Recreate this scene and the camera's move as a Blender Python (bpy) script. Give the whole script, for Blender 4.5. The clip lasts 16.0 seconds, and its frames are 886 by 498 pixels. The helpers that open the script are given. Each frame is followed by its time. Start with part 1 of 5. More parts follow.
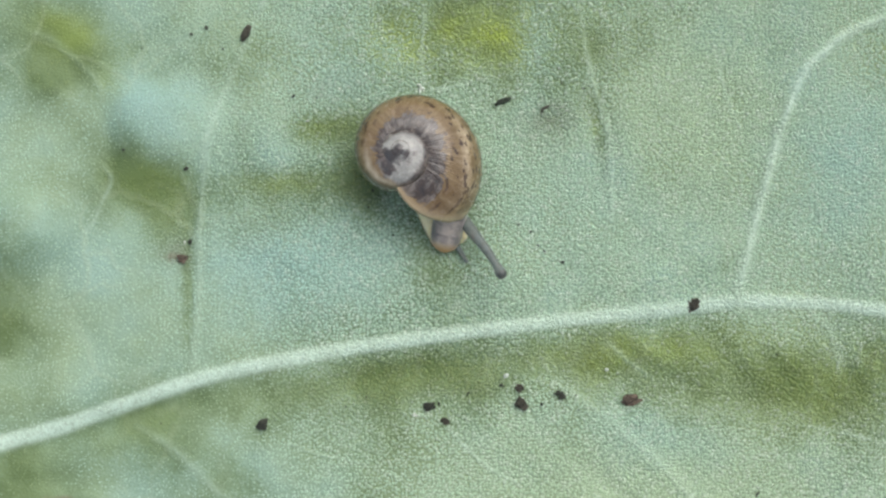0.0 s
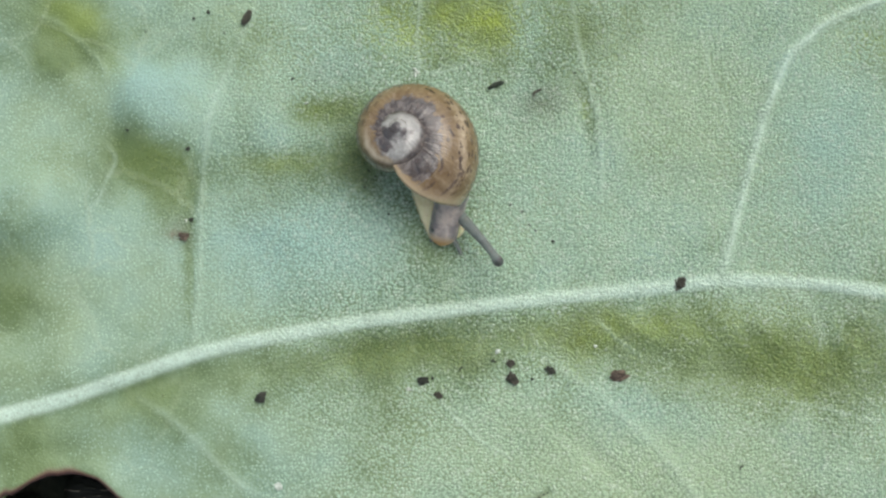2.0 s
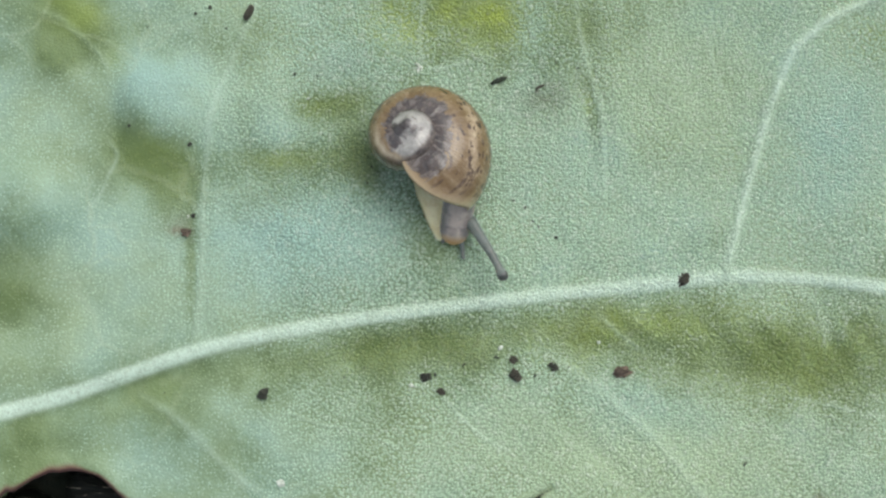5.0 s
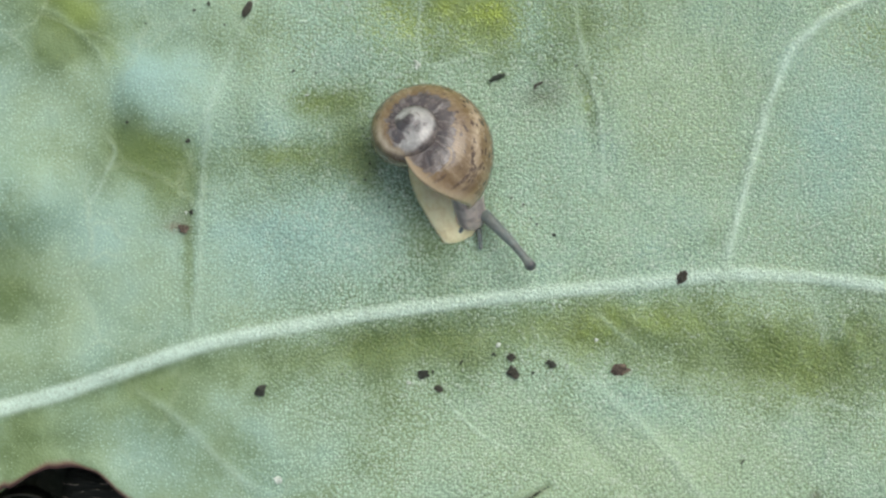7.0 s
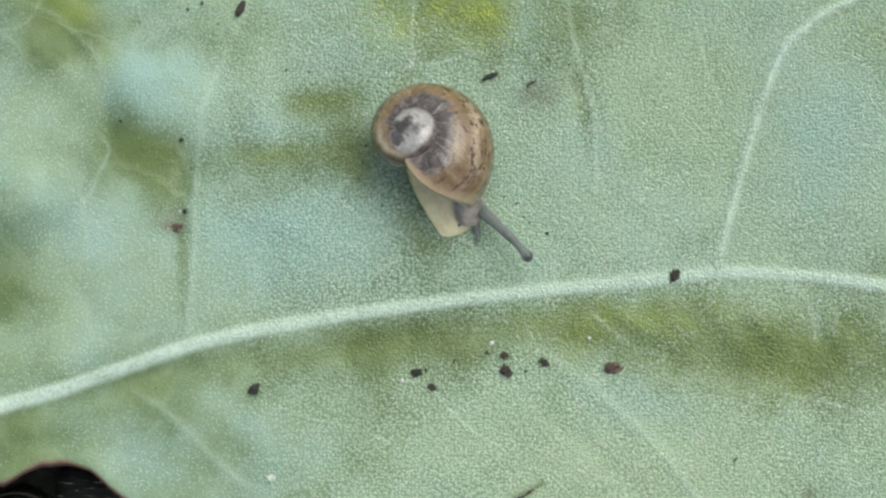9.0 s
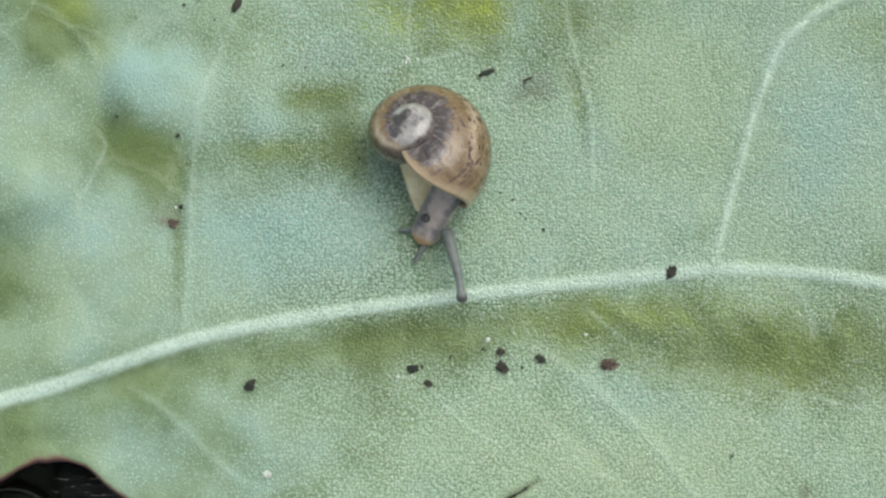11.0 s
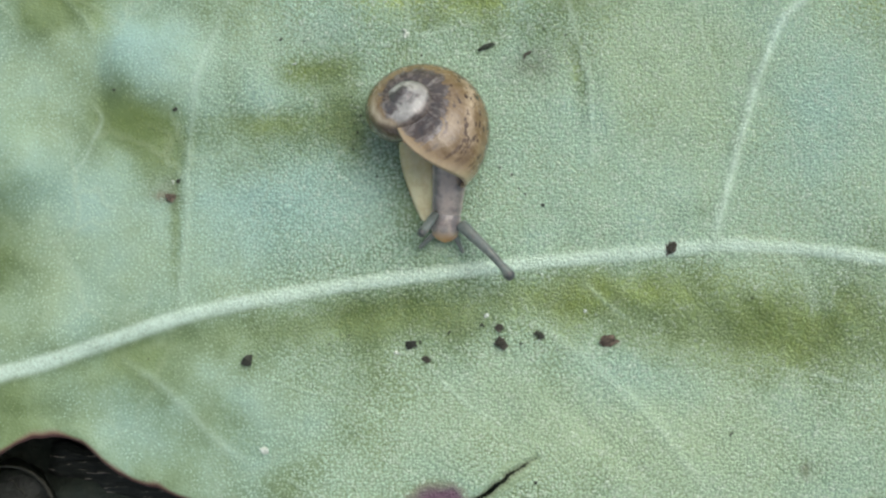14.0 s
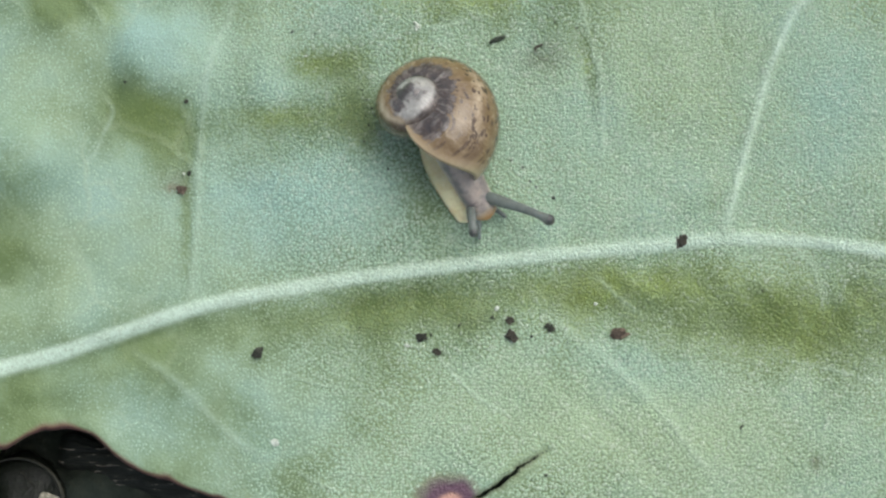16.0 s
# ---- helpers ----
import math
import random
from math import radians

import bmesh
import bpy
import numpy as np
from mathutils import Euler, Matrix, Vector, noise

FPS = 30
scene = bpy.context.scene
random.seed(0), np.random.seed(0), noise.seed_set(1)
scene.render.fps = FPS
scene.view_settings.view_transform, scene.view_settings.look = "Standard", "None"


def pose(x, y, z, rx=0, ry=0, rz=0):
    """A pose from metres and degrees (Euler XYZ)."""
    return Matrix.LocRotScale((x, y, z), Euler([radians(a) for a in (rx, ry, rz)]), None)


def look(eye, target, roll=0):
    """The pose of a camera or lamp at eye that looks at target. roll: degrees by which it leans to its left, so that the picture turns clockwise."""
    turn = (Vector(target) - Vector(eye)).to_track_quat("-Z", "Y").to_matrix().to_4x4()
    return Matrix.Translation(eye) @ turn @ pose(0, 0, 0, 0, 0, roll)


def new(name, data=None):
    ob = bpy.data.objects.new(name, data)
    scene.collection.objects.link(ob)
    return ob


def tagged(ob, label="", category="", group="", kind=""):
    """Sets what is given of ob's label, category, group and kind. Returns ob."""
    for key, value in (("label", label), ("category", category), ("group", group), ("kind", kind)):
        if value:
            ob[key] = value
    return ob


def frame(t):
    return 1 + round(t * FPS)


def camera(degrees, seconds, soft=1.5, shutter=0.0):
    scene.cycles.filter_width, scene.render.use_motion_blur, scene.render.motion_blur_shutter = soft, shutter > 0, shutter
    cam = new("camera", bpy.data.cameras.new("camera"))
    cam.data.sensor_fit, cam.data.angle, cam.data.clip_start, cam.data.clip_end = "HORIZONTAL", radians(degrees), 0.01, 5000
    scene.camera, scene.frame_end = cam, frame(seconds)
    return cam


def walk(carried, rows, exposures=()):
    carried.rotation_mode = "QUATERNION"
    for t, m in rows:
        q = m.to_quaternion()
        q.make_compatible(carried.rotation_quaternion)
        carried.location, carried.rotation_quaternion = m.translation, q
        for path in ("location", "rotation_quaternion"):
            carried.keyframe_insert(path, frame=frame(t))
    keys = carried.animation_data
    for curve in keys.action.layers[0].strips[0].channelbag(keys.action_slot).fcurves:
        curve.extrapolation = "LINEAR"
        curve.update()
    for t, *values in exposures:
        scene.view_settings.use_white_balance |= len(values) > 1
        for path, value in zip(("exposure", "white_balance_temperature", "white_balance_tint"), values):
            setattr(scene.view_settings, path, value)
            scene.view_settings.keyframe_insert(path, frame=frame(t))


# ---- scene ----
# A young garden snail turns about on the felted underside of a leaf, seen from close above.
# Plan lengths below are in millimetres (x to the right, y away, z up); MM turns them into metres.
MM = 0.001

# ---- camera ----
cam = camera(34, 16.0, soft=2.3)
PATH = [
    (0.0, pose(-0.000225, 0.001205, 0.060943, 0, 0, -0.412)),
    (0.5, pose(0.000064, 0.001241, 0.062042, 0, 0, -0.314)),
    (1.0, pose(-0.000028, 0.000993, 0.063026, 0, 0, -0.251)),
    (1.5, pose(-0.000047, 0.000558, 0.063089, 0, 0, -0.147)),
    (2.0, pose(0.000031, 0.000298, 0.062779, 0, 0, -0.135)),
    (2.5, pose(0.000043, 0.000182, 0.062754, 0, 0, -0.114)),
    (3.0, pose(0.000070, 0.000212, 0.062698, 0, 0, -0.131)),
    (3.5, pose(-0.000093, 0.000052, 0.062657, 0, 0, -0.070)),
    (4.0, pose(-0.000055, 0.000225, 0.062570, 0, 0, -0.152)),
    (6.5, pose(-0.000151, -0.000060, 0.062570, 0, 0, -0.064)),
    (7.0, pose(0.000000, -0.000000, 0.062545, 0, 0, 0.000)),
    (7.5, pose(0.000339, 0.000118, 0.062519, 0, 0, -0.034)),
    (8.0, pose(0.000385, 0.000206, 0.062674, 0, 0, -0.016)),
    (8.5, pose(0.000366, -0.000030, 0.062650, 0, 0, 0.020)),
    (9.0, pose(0.000298, -0.000059, 0.062673, 0, 0, -0.047)),
    (11.5, pose(0.000474, -0.000383, 0.062536, 0, 0, 0.096)),
    (12.0, pose(0.000314, -0.000798, 0.062420, 0, 0, 0.133)),
    (12.5, pose(0.000301, -0.001016, 0.062382, 0, 0, 0.131)),
    (13.0, pose(0.000360, -0.001077, 0.062264, 0, 0, 0.164)),
    (13.5, pose(0.000423, -0.001262, 0.062141, 0, 0, 0.183)),
    (14.0, pose(0.000515, -0.001290, 0.062239, 0, 0, 0.189)),
    (14.5, pose(0.000338, -0.001690, 0.062067, 0, 0, 0.193)),
    (15.0, pose(0.000204, -0.001669, 0.062195, 0, 0, 0.146)),
    (15.5, pose(0.000052, -0.001867, 0.062165, 0, 0, 0.229)),
    (16.0, pose(0.000057, -0.001610, 0.062260, 0, 0, 0.288)),
]
walk(cam, PATH)

# ---- light: an overcast sky, brighter from the far right ----
SUN_TURN, SUN_HEIGHT = 58.0, 57.0
world = bpy.data.worlds.new("sky")
scene.world = world
world.use_nodes = True
wn, wl = world.node_tree.nodes, world.node_tree.links
sky = wn.new("ShaderNodeTexSky")
sky.sky_type = "NISHITA"
sky.sun_disc = False
sky.sun_elevation = radians(SUN_HEIGHT)
sky.sun_rotation = radians(90 - SUN_TURN)
sky.air_density, sky.dust_density, sky.ozone_density = 1.0, 3.0, 1.0
wn["Background"].inputs["Strength"].default_value = 0.122
cloud = wn.new("ShaderNodeHueSaturation")
cloud.inputs["Saturation"].default_value = 0.55
wl.new(sky.outputs["Color"], cloud.inputs["Color"])
wl.new(cloud.outputs["Color"], wn["Background"].inputs["Color"])
sun = new("sun", bpy.data.lights.new("sun", "SUN"))
sun.data.energy, sun.data.angle, sun.data.color = 1.05, radians(48), (1.0, 0.97, 0.92)
sun_from = Vector((math.cos(radians(SUN_TURN)) * math.cos(radians(SUN_HEIGHT)), math.sin(radians(SUN_TURN)) * math.cos(radians(SUN_HEIGHT)), math.sin(radians(SUN_HEIGHT))))
sun.matrix_world = look(sun_from * 0.5, (0, 0, 0))
scene.view_settings.exposure = 0.28


# ---- materials ----
class Mat:
    """A node material with a Principled shader and short ways to add nodes."""

    def __init__(self, name, rough=0.6, spec=0.5):
        self.m = bpy.data.materials.new(name)
        self.m.use_nodes = True
        self.t = self.m.node_tree
        self.p = self.t.nodes["Principled BSDF"]
        self.p.inputs["Roughness"].default_value = rough
        self.p.inputs["Specular IOR Level"].default_value = spec
        self.coord = self.t.nodes.new("ShaderNodeTexCoord").outputs["Object"]

    def put(self, node, key, v):
        if isinstance(v, bpy.types.NodeSocket):
            self.t.links.new(v, node.inputs[key])
        else:
            node.inputs[key].default_value = v

    def attr(self, name):
        n = self.t.nodes.new("ShaderNodeAttribute")
        n.attribute_name = name
        return n.outputs["Fac"]

    def noise(self, scale, detail=3.0, rough=0.55, distort=0.0, vec=None):
        n = self.t.nodes.new("ShaderNodeTexNoise")
        self.put(n, "Vector", vec or self.coord)
        self.put(n, "Scale", scale), self.put(n, "Detail", detail), self.put(n, "Roughness", rough), self.put(n, "Distortion", distort)
        return n.outputs["Fac"]

    def voronoi(self, scale, feature="F1", vec=None, rand=1.0):
        n = self.t.nodes.new("ShaderNodeTexVoronoi")
        n.feature = feature
        self.put(n, "Vector", vec or self.coord)
        self.put(n, "Scale", scale), self.put(n, "Randomness", rand)
        return n.outputs["Distance"]

    def shifted(self, by):
        """Coordinates pushed about by noise, so that straight cells turn crooked."""
        n = self.t.nodes.new("ShaderNodeTexNoise")
        self.put(n, "Vector", self.coord), self.put(n, "Scale", 700.0), self.put(n, "Detail", 3.0)
        v = self.t.nodes.new("ShaderNodeVectorMath")
        v.operation = "MULTIPLY_ADD"
        self.t.links.new(n.outputs["Color"], v.inputs[0])
        v.inputs[1].default_value = (by, by, by)
        self.t.links.new(self.coord, v.inputs[2])
        return v.outputs[0]

    def math(self, op, a, b=0.0, c=0.0):
        n = self.t.nodes.new("ShaderNodeMath")
        n.operation = op
        for i, v in enumerate((a, b, c)):
            self.put(n, i, v)
        return n.outputs[0]

    def ramp(self, v, lo, hi, a=0.0, b=1.0):
        n = self.t.nodes.new("ShaderNodeMapRange")
        n.interpolation_type = "SMOOTHSTEP"
        for k, s in (("Value", v), ("From Min", lo), ("From Max", hi), ("To Min", a), ("To Max", b)):
            self.put(n, k, s)
        return n.outputs[0]

    def mix(self, f, a, b, blend="MIX"):
        n = self.t.nodes.new("ShaderNodeMix")
        n.data_type, n.blend_type = "RGBA", blend
        for i, v in ((0, f), (6, a), (7, b)):
            if isinstance(v, tuple):
                v = (*v, 1.0)[:4]
            if isinstance(v, bpy.types.NodeSocket):
                self.t.links.new(v, n.inputs[i])
            else:
                n.inputs[i].default_value = v
        return n.outputs[2]

    def vec(self, x, y, z):
        n = self.t.nodes.new("ShaderNodeCombineXYZ")
        for i, v in enumerate((x, y, z)):
            self.put(n, i, v)
        return n.outputs[0]

    def rand(self):
        return self.t.nodes.new("ShaderNodeObjectInfo").outputs["Random"]

    def color(self, v):
        if isinstance(v, tuple):
            v = (*v, 1.0)[:4]
        self.put(self.p, "Base Color", v)

    def bump(self, height, dist, strength=1.0, after=None):
        n = self.t.nodes.new("ShaderNodeBump")
        self.put(n, "Height", height), self.put(n, "Distance", dist), self.put(n, "Strength", strength)
        if after:
            self.t.links.new(after, n.inputs["Normal"])
        self.t.links.new(n.outputs[0], self.p.inputs["Normal"])
        return n.outputs[0]


def leaf_material():
    m = Mat("felted_leaf", rough=0.58, spec=0.5)
    felt, yellow, rib, spot, rim, bare = (m.attr(a) for a in ("felt", "yellow", "rib", "spot", "rim", "bare"))
    nap = m.attr("nap")
    broad = m.noise(160, 4, 0.6)
    patch = m.noise(620, 4, 0.6, 0.4)
    warp = m.noise(2600, 2, 0.5)
    grain = m.noise(6200, 3.0, 0.62, 0.6)
    fine = m.noise(11500, 2.0, 0.6)
    cell = m.ramp(m.voronoi(9800, "SMOOTH_F1", vec=m.shifted(0.00012)), 0.12, 0.62, 1.0, 0.0)
    net = m.voronoi(300, "DISTANCE_TO_EDGE", rand=0.95, vec=m.shifted(0.0012))
    tissue = m.mix(m.ramp(patch, 0.3, 0.7), (0.116, 0.182, 0.066), (0.182, 0.264, 0.107))
    tissue = m.mix(yellow, tissue, (0.345, 0.45, 0.075))
    blue_tint = m.math("ADD", m.attr("blue_tint"), m.ramp(broad, 0.3, 0.7, -0.3, 0.3))
    wool = m.mix(m.ramp(blue_tint, 0.0, 1.0), (0.425, 0.55, 0.345), (0.365, 0.560, 0.490))
    wool = m.mix(m.math("MULTIPLY", yellow, 0.6), wool, (0.49, 0.60, 0.36))
    wool = m.mix(m.ramp(fine, 0.35, 0.75), m.mix(1.0, wool, (0.80, 0.84, 0.80), "MULTIPLY"), wool)
    hair = m.math("ADD", m.math("MULTIPLY", grain, 0.45), m.math("MULTIPLY", cell, 0.55))
    cover = m.math("ADD", felt, m.math("MULTIPLY", m.math("SUBTRACT", patch, 0.5), 0.55))
    cover = m.math("ADD", cover, m.math("MULTIPLY", m.math("SUBTRACT", hair, 0.5), m.math("MULTIPLY", nap, 0.55)))
    cover = m.ramp(cover, -0.02, 1.02)
    col = m.mix(cover, tissue, wool)
    veinlet = m.math("MULTIPLY", m.ramp(net, 0.0, 0.05, 0.22, 0.0), m.ramp(broad, 0.42, 0.62))
    col = m.mix(veinlet, col, (0.50, 0.60, 0.40))
    col = m.mix(m.math("MULTIPLY", rib, m.ramp(grain, 0.25, 0.6, 0.55, 1.0)), col, (0.61, 0.78, 0.63))
    stain = m.math("ADD", spot, m.math("MULTIPLY", m.math("SUBTRACT", patch, 0.5), m.math("MULTIPLY", spot, 0.6)))
    col = m.mix(m.ramp(stain, 0.0, 0.3, 0.0, 0.55), col, (0.22, 0.21, 0.13))
    col = m.mix(m.ramp(stain, 0.2, 0.6), col, (0.13, 0.07, 0.10))
    col = m.mix(m.ramp(stain, 0.72, 0.95), col, (0.62, 0.36, 0.27))
    col = m.mix(m.ramp(rim, 0.0, 0.9), col, m.mix(m.ramp(rim, 0.6, 1.0), (0.17, 0.085, 0.06), (0.06, 0.025, 0.02)))
    col = m.mix(m.math("MULTIPLY", bare, 0.7), col, (0.16, 0.17, 0.09))
    # single bright hair tips
    tips = m.math("MULTIPLY", m.math("MULTIPLY", m.ramp(cell, 0.55, 0.95), m.ramp(m.noise(2400, 2.0, 0.6), 0.44, 0.68)), m.ramp(felt, 0.0, 0.5, 0.35, 1.0))
    col = m.mix(m.math("MULTIPLY", m.math("MULTIPLY", tips, m.math("SUBTRACT", nap, spot)), 0.25), col, (0.80, 0.86, 0.74))
    m.color(col)
    b = m.bump(m.math("ADD", m.math("MULTIPLY", patch, 0.6), m.math("MULTIPLY", veinlet, 0.4)), 0.00016, 0.7)
    m.bump(m.math("ADD", hair, m.math("MULTIPLY", fine, 0.2)), 0.00007, nap, b)
    return m.m


def hair_material():
    m = Mat("leaf_hairs", rough=0.5, spec=0.5)
    n = m.t.nodes.new("ShaderNodeNewGeometry").outputs["Random Per Island"]
    pale = m.mix(m.attr("blue_tint"), (0.590, 0.740, 0.495), (0.495, 0.735, 0.650))
    green = m.mix(m.attr("yellow"), (0.23, 0.31, 0.12), (0.36, 0.45, 0.08))
    col = m.mix(m.ramp(m.attr("felt"), 0.02, 0.72), green, pale)
    col = m.mix(m.math("MULTIPLY", n, 0.45), col, m.mix(1.0, col, (0.74, 0.78, 0.72), "MULTIPLY"))
    bright = m.math("MULTIPLY", m.ramp(n, 0.60, 1.0), m.math("MULTIPLY", m.attr("nap"), m.ramp(m.attr("felt"), 0.0, 0.6, 0.15, 0.62)))
    col = m.mix(bright, col, (0.80, 0.89, 0.77))
    col = m.mix(m.attr("rib"), col, (0.77, 0.92, 0.77))
    m.color(m.mix(m.attr("bare"), col, (0.17, 0.15, 0.10)))
    return m.m


def crumb_material(name, dark, light, rough=0.85):
    m = Mat(name, rough)
    n = m.noise(4200, 4, 0.65)
    tone = m.mix(m.rand(), dark, tuple(0.5 * (a + b) for a, b in zip(dark, light)))
    m.color(m.mix(m.ramp(n, 0.42, 0.72), tone, light))
    m.bump(m.noise(7000, 4, 0.6), 0.00007, 0.9)
    return m.m


def grit_material():
    m = Mat("pale_grit", 0.25, 0.6)
    m.color(m.mix(m.ramp(m.noise(5200, 3), 0.35, 0.65), (0.55, 0.62, 0.50), (0.84, 0.91, 0.79)))
    m.p.inputs["Transmission Weight"].default_value = 0.15
    m.bump(m.noise(6000, 3), 0.00004, 0.6)
    return m.m


def shell_material():
    m = Mat("snail_shell", rough=0.34, spec=0.4)
    turn, round_ = m.attr("turn"), m.attr("girth")
    # along the whorl and across it, so that marks follow the growth of the shell
    cloud = m.noise(1.3, 4, 0.6, 0.6, m.vec(m.math("MULTIPLY", turn, 0.75), m.math("MULTIPLY", round_, 0.9), 0.0))
    growth = m.noise(1.0, 4, 0.65, 0.7, m.vec(m.math("MULTIPLY", turn, 4.2), m.math("MULTIPLY", round_, 0.8), 0.0))
    dash = m.noise(1.0, 3, 0.6, 0.5, m.vec(m.math("MULTIPLY", turn, 3.0), m.math("MULTIPLY", round_, 4.0), 3.7))
    spots = m.voronoi(1.0, "F1", m.vec(m.math("MULTIPLY", turn, 2.1), m.math("MULTIPLY", round_, 3.4), 1.9))
    fleck = m.math("ADD", spots, m.math("MULTIPLY", m.math("SUBTRACT", dash, 0.5), -1.1))
    comb = m.noise(1.0, 4, 0.6, 0.6, m.vec(m.math("MULTIPLY", turn, 2.3), m.math("MULTIPLY", round_, 1.0), 5.1))
    mottle = m.noise(1.0, 4, 0.6, 0.5, m.vec(m.math("MULTIPLY", turn, 1.5), m.math("MULTIPLY", round_, 1.9), 8.3))
    grain = m.noise(3400, 4, 0.6)
    horn = m.mix(m.ramp(cloud, 0.3, 0.7), (0.160, 0.104, 0.042), (0.265, 0.188, 0.095))
    horn = m.mix(m.ramp(mottle, 0.50, 0.36, 0.0, 0.3), horn, (0.11, 0.066, 0.032))
    horn = m.mix(m.ramp(growth, 0.45, 0.7, 0.0, 0.5), horn, (0.36, 0.275, 0.16))
    pale = m.math("MULTIPLY", m.attr("pale"), m.ramp(growth, 0.3, 0.6, 0.55, 1.0))
    horn = m.mix(m.math("MULTIPLY", pale, 0.85), horn, (0.66, 0.54, 0.37))
    # dark dashes and flecks on the last whorl
    marks = m.math("MULTIPLY", m.attr("marks"), m.math("MAXIMUM", m.ramp(dash, 0.61, 0.64), m.ramp(fleck, 0.31, 0.23)))
    horn = m.mix(m.math("MULTIPLY", marks, 0.9), horn, (0.040, 0.024, 0.017))
    # grey-blue bloom round the spire, where the dark body shows through, combed by growth lines
    ragged = m.math("ADD", m.attr("bloom"), m.math("MULTIPLY", m.math("SUBTRACT", m.math("ADD", m.math("MULTIPLY", comb, 1.3), m.math("ADD", m.math("MULTIPLY", mottle, 0.9), m.math("MULTIPLY", dash, 0.8))), 1.5), 1.1))
    bloom = m.ramp(ragged, 0.40, 0.58)
    veil = m.mix(m.ramp(m.math("ADD", m.math("MULTIPLY", comb, 0.5), m.math("MULTIPLY", dash, 0.5)), 0.44, 0.60), (0.028, 0.028, 0.034), (0.165, 0.155, 0.145))
    horn = m.mix(m.math("MULTIPLY", bloom, 0.9), horn, veil)
    horn = m.mix(m.math("MULTIPLY", m.math("MULTIPLY", bloom, m.ramp(comb, 0.62, 0.68)), 0.35), horn, (0.46, 0.43, 0.38))
    # cream edge of the older whorl, and the whitened spire with dark smudges
    horn = m.mix(m.math("MULTIPLY", m.attr("cream"), m.ramp(cloud, 0.3, 0.6, 0.7, 1.0)), horn, (0.56, 0.48, 0.34))
    smudge = m.math("ADD", m.math("MULTIPLY", m.noise(1700, 3, 0.6, 0.2), 0.9), m.attr("smudge"))
    chalk = m.mix(m.ramp(smudge, 0.46, 0.66), m.mix(m.ramp(grain, 0.35, 0.65), (0.34, 0.34, 0.31), (0.52, 0.52, 0.48)), (0.075, 0.073, 0.075))
    horn = m.mix(m.attr("chalk"), horn, chalk)
    # shade below the older whorl's rim, painted dark
    horn = m.mix(m.attr("under"), horn, (0.055, 0.042, 0.03))
    horn = m.mix(m.attr("lip"), horn, (0.70, 0.56, 0.35))
    horn = m.mix(m.ramp(grain, 0.3, 0.75, 0.0, 0.22), horn, (0.20, 0.12, 0.07))
    m.color(horn)
    m.put(m.p, "Roughness", m.ramp(grain, 0.3, 0.7, 0.16, 0.30))
    b = m.bump(growth, 0.00010, 0.5)
    m.bump(grain, 0.00003, 0.5, b)
    m.p.inputs["Coat Weight"].default_value = 0.6
    m.p.inputs["Coat Roughness"].default_value = 0.08
    return m.m


def flesh_material(name, pale, dark, lo=0.35, hi=0.7, scale=2600, use=None, clear=False, eyes=False):
    m = Mat(name, 0.28, 0.5)
    n = m.noise(scale, 4, 0.6, 0.3)
    f = m.ramp(n, lo, hi)
    if use:
        f = m.math("ADD", m.math("MULTIPLY", f, 0.42), m.math("MULTIPLY", m.attr(use), 0.90))
        f = m.ramp(f, 0.1, 1.0)
    col = m.mix(f, pale, dark)
    if use:
        col = m.mix(m.attr("snout"), col, (0.52, 0.29, 0.12))
    if eyes:
        col = m.mix(m.attr("eye"), col, (0.035, 0.037, 0.036))
    m.color(col)
    m.bump(m.voronoi(4200, "DISTANCE_TO_EDGE"), 0.00006, 0.55)
    if clear:
        m.put(m.p, "Alpha", m.ramp(m.attr("thin"), 0.0, 1.0, 1.0, 0.15))
    m.p.inputs["Subsurface Weight"].default_value = 0.25
    m.p.inputs["Subsurface Radius"].default_value = (1.0, 0.6, 0.4)
    m.p.inputs["Subsurface Scale"].default_value = 0.0004
    return m.m


def soil_material():
    m = Mat("wet_soil", 0.8, 0.4)
    n = m.noise(900, 6, 0.65)
    m.color(m.mix(m.ramp(n, 0.4, 0.75), (0.042, 0.056, 0.040), (0.070, 0.082, 0.056)))
    m.bump(m.noise(1500, 6, 0.65), 0.0006, 0.9)
    return m.m


def bark_material():
    m = Mat("rotten_bark", 0.6, 0.4)
    mp = m.t.nodes.new("ShaderNodeMapping")
    m.t.links.new(m.coord, mp.inputs["Vector"])
    mp.inputs["Scale"].default_value = (0.16, 1.0, 1.0)
    n = m.noise(5200, 4, 0.6, 0.3, mp.outputs[0])
    col = m.mix(m.ramp(n, 0.45, 0.6), (0.012, 0.016, 0.010), (0.028, 0.031, 0.021))
    m.color(m.mix(m.ramp(n, 0.61, 0.67), col, (0.36, 0.32, 0.25)))
    m.bump(n, 0.0003, 0.9)
    return m.m


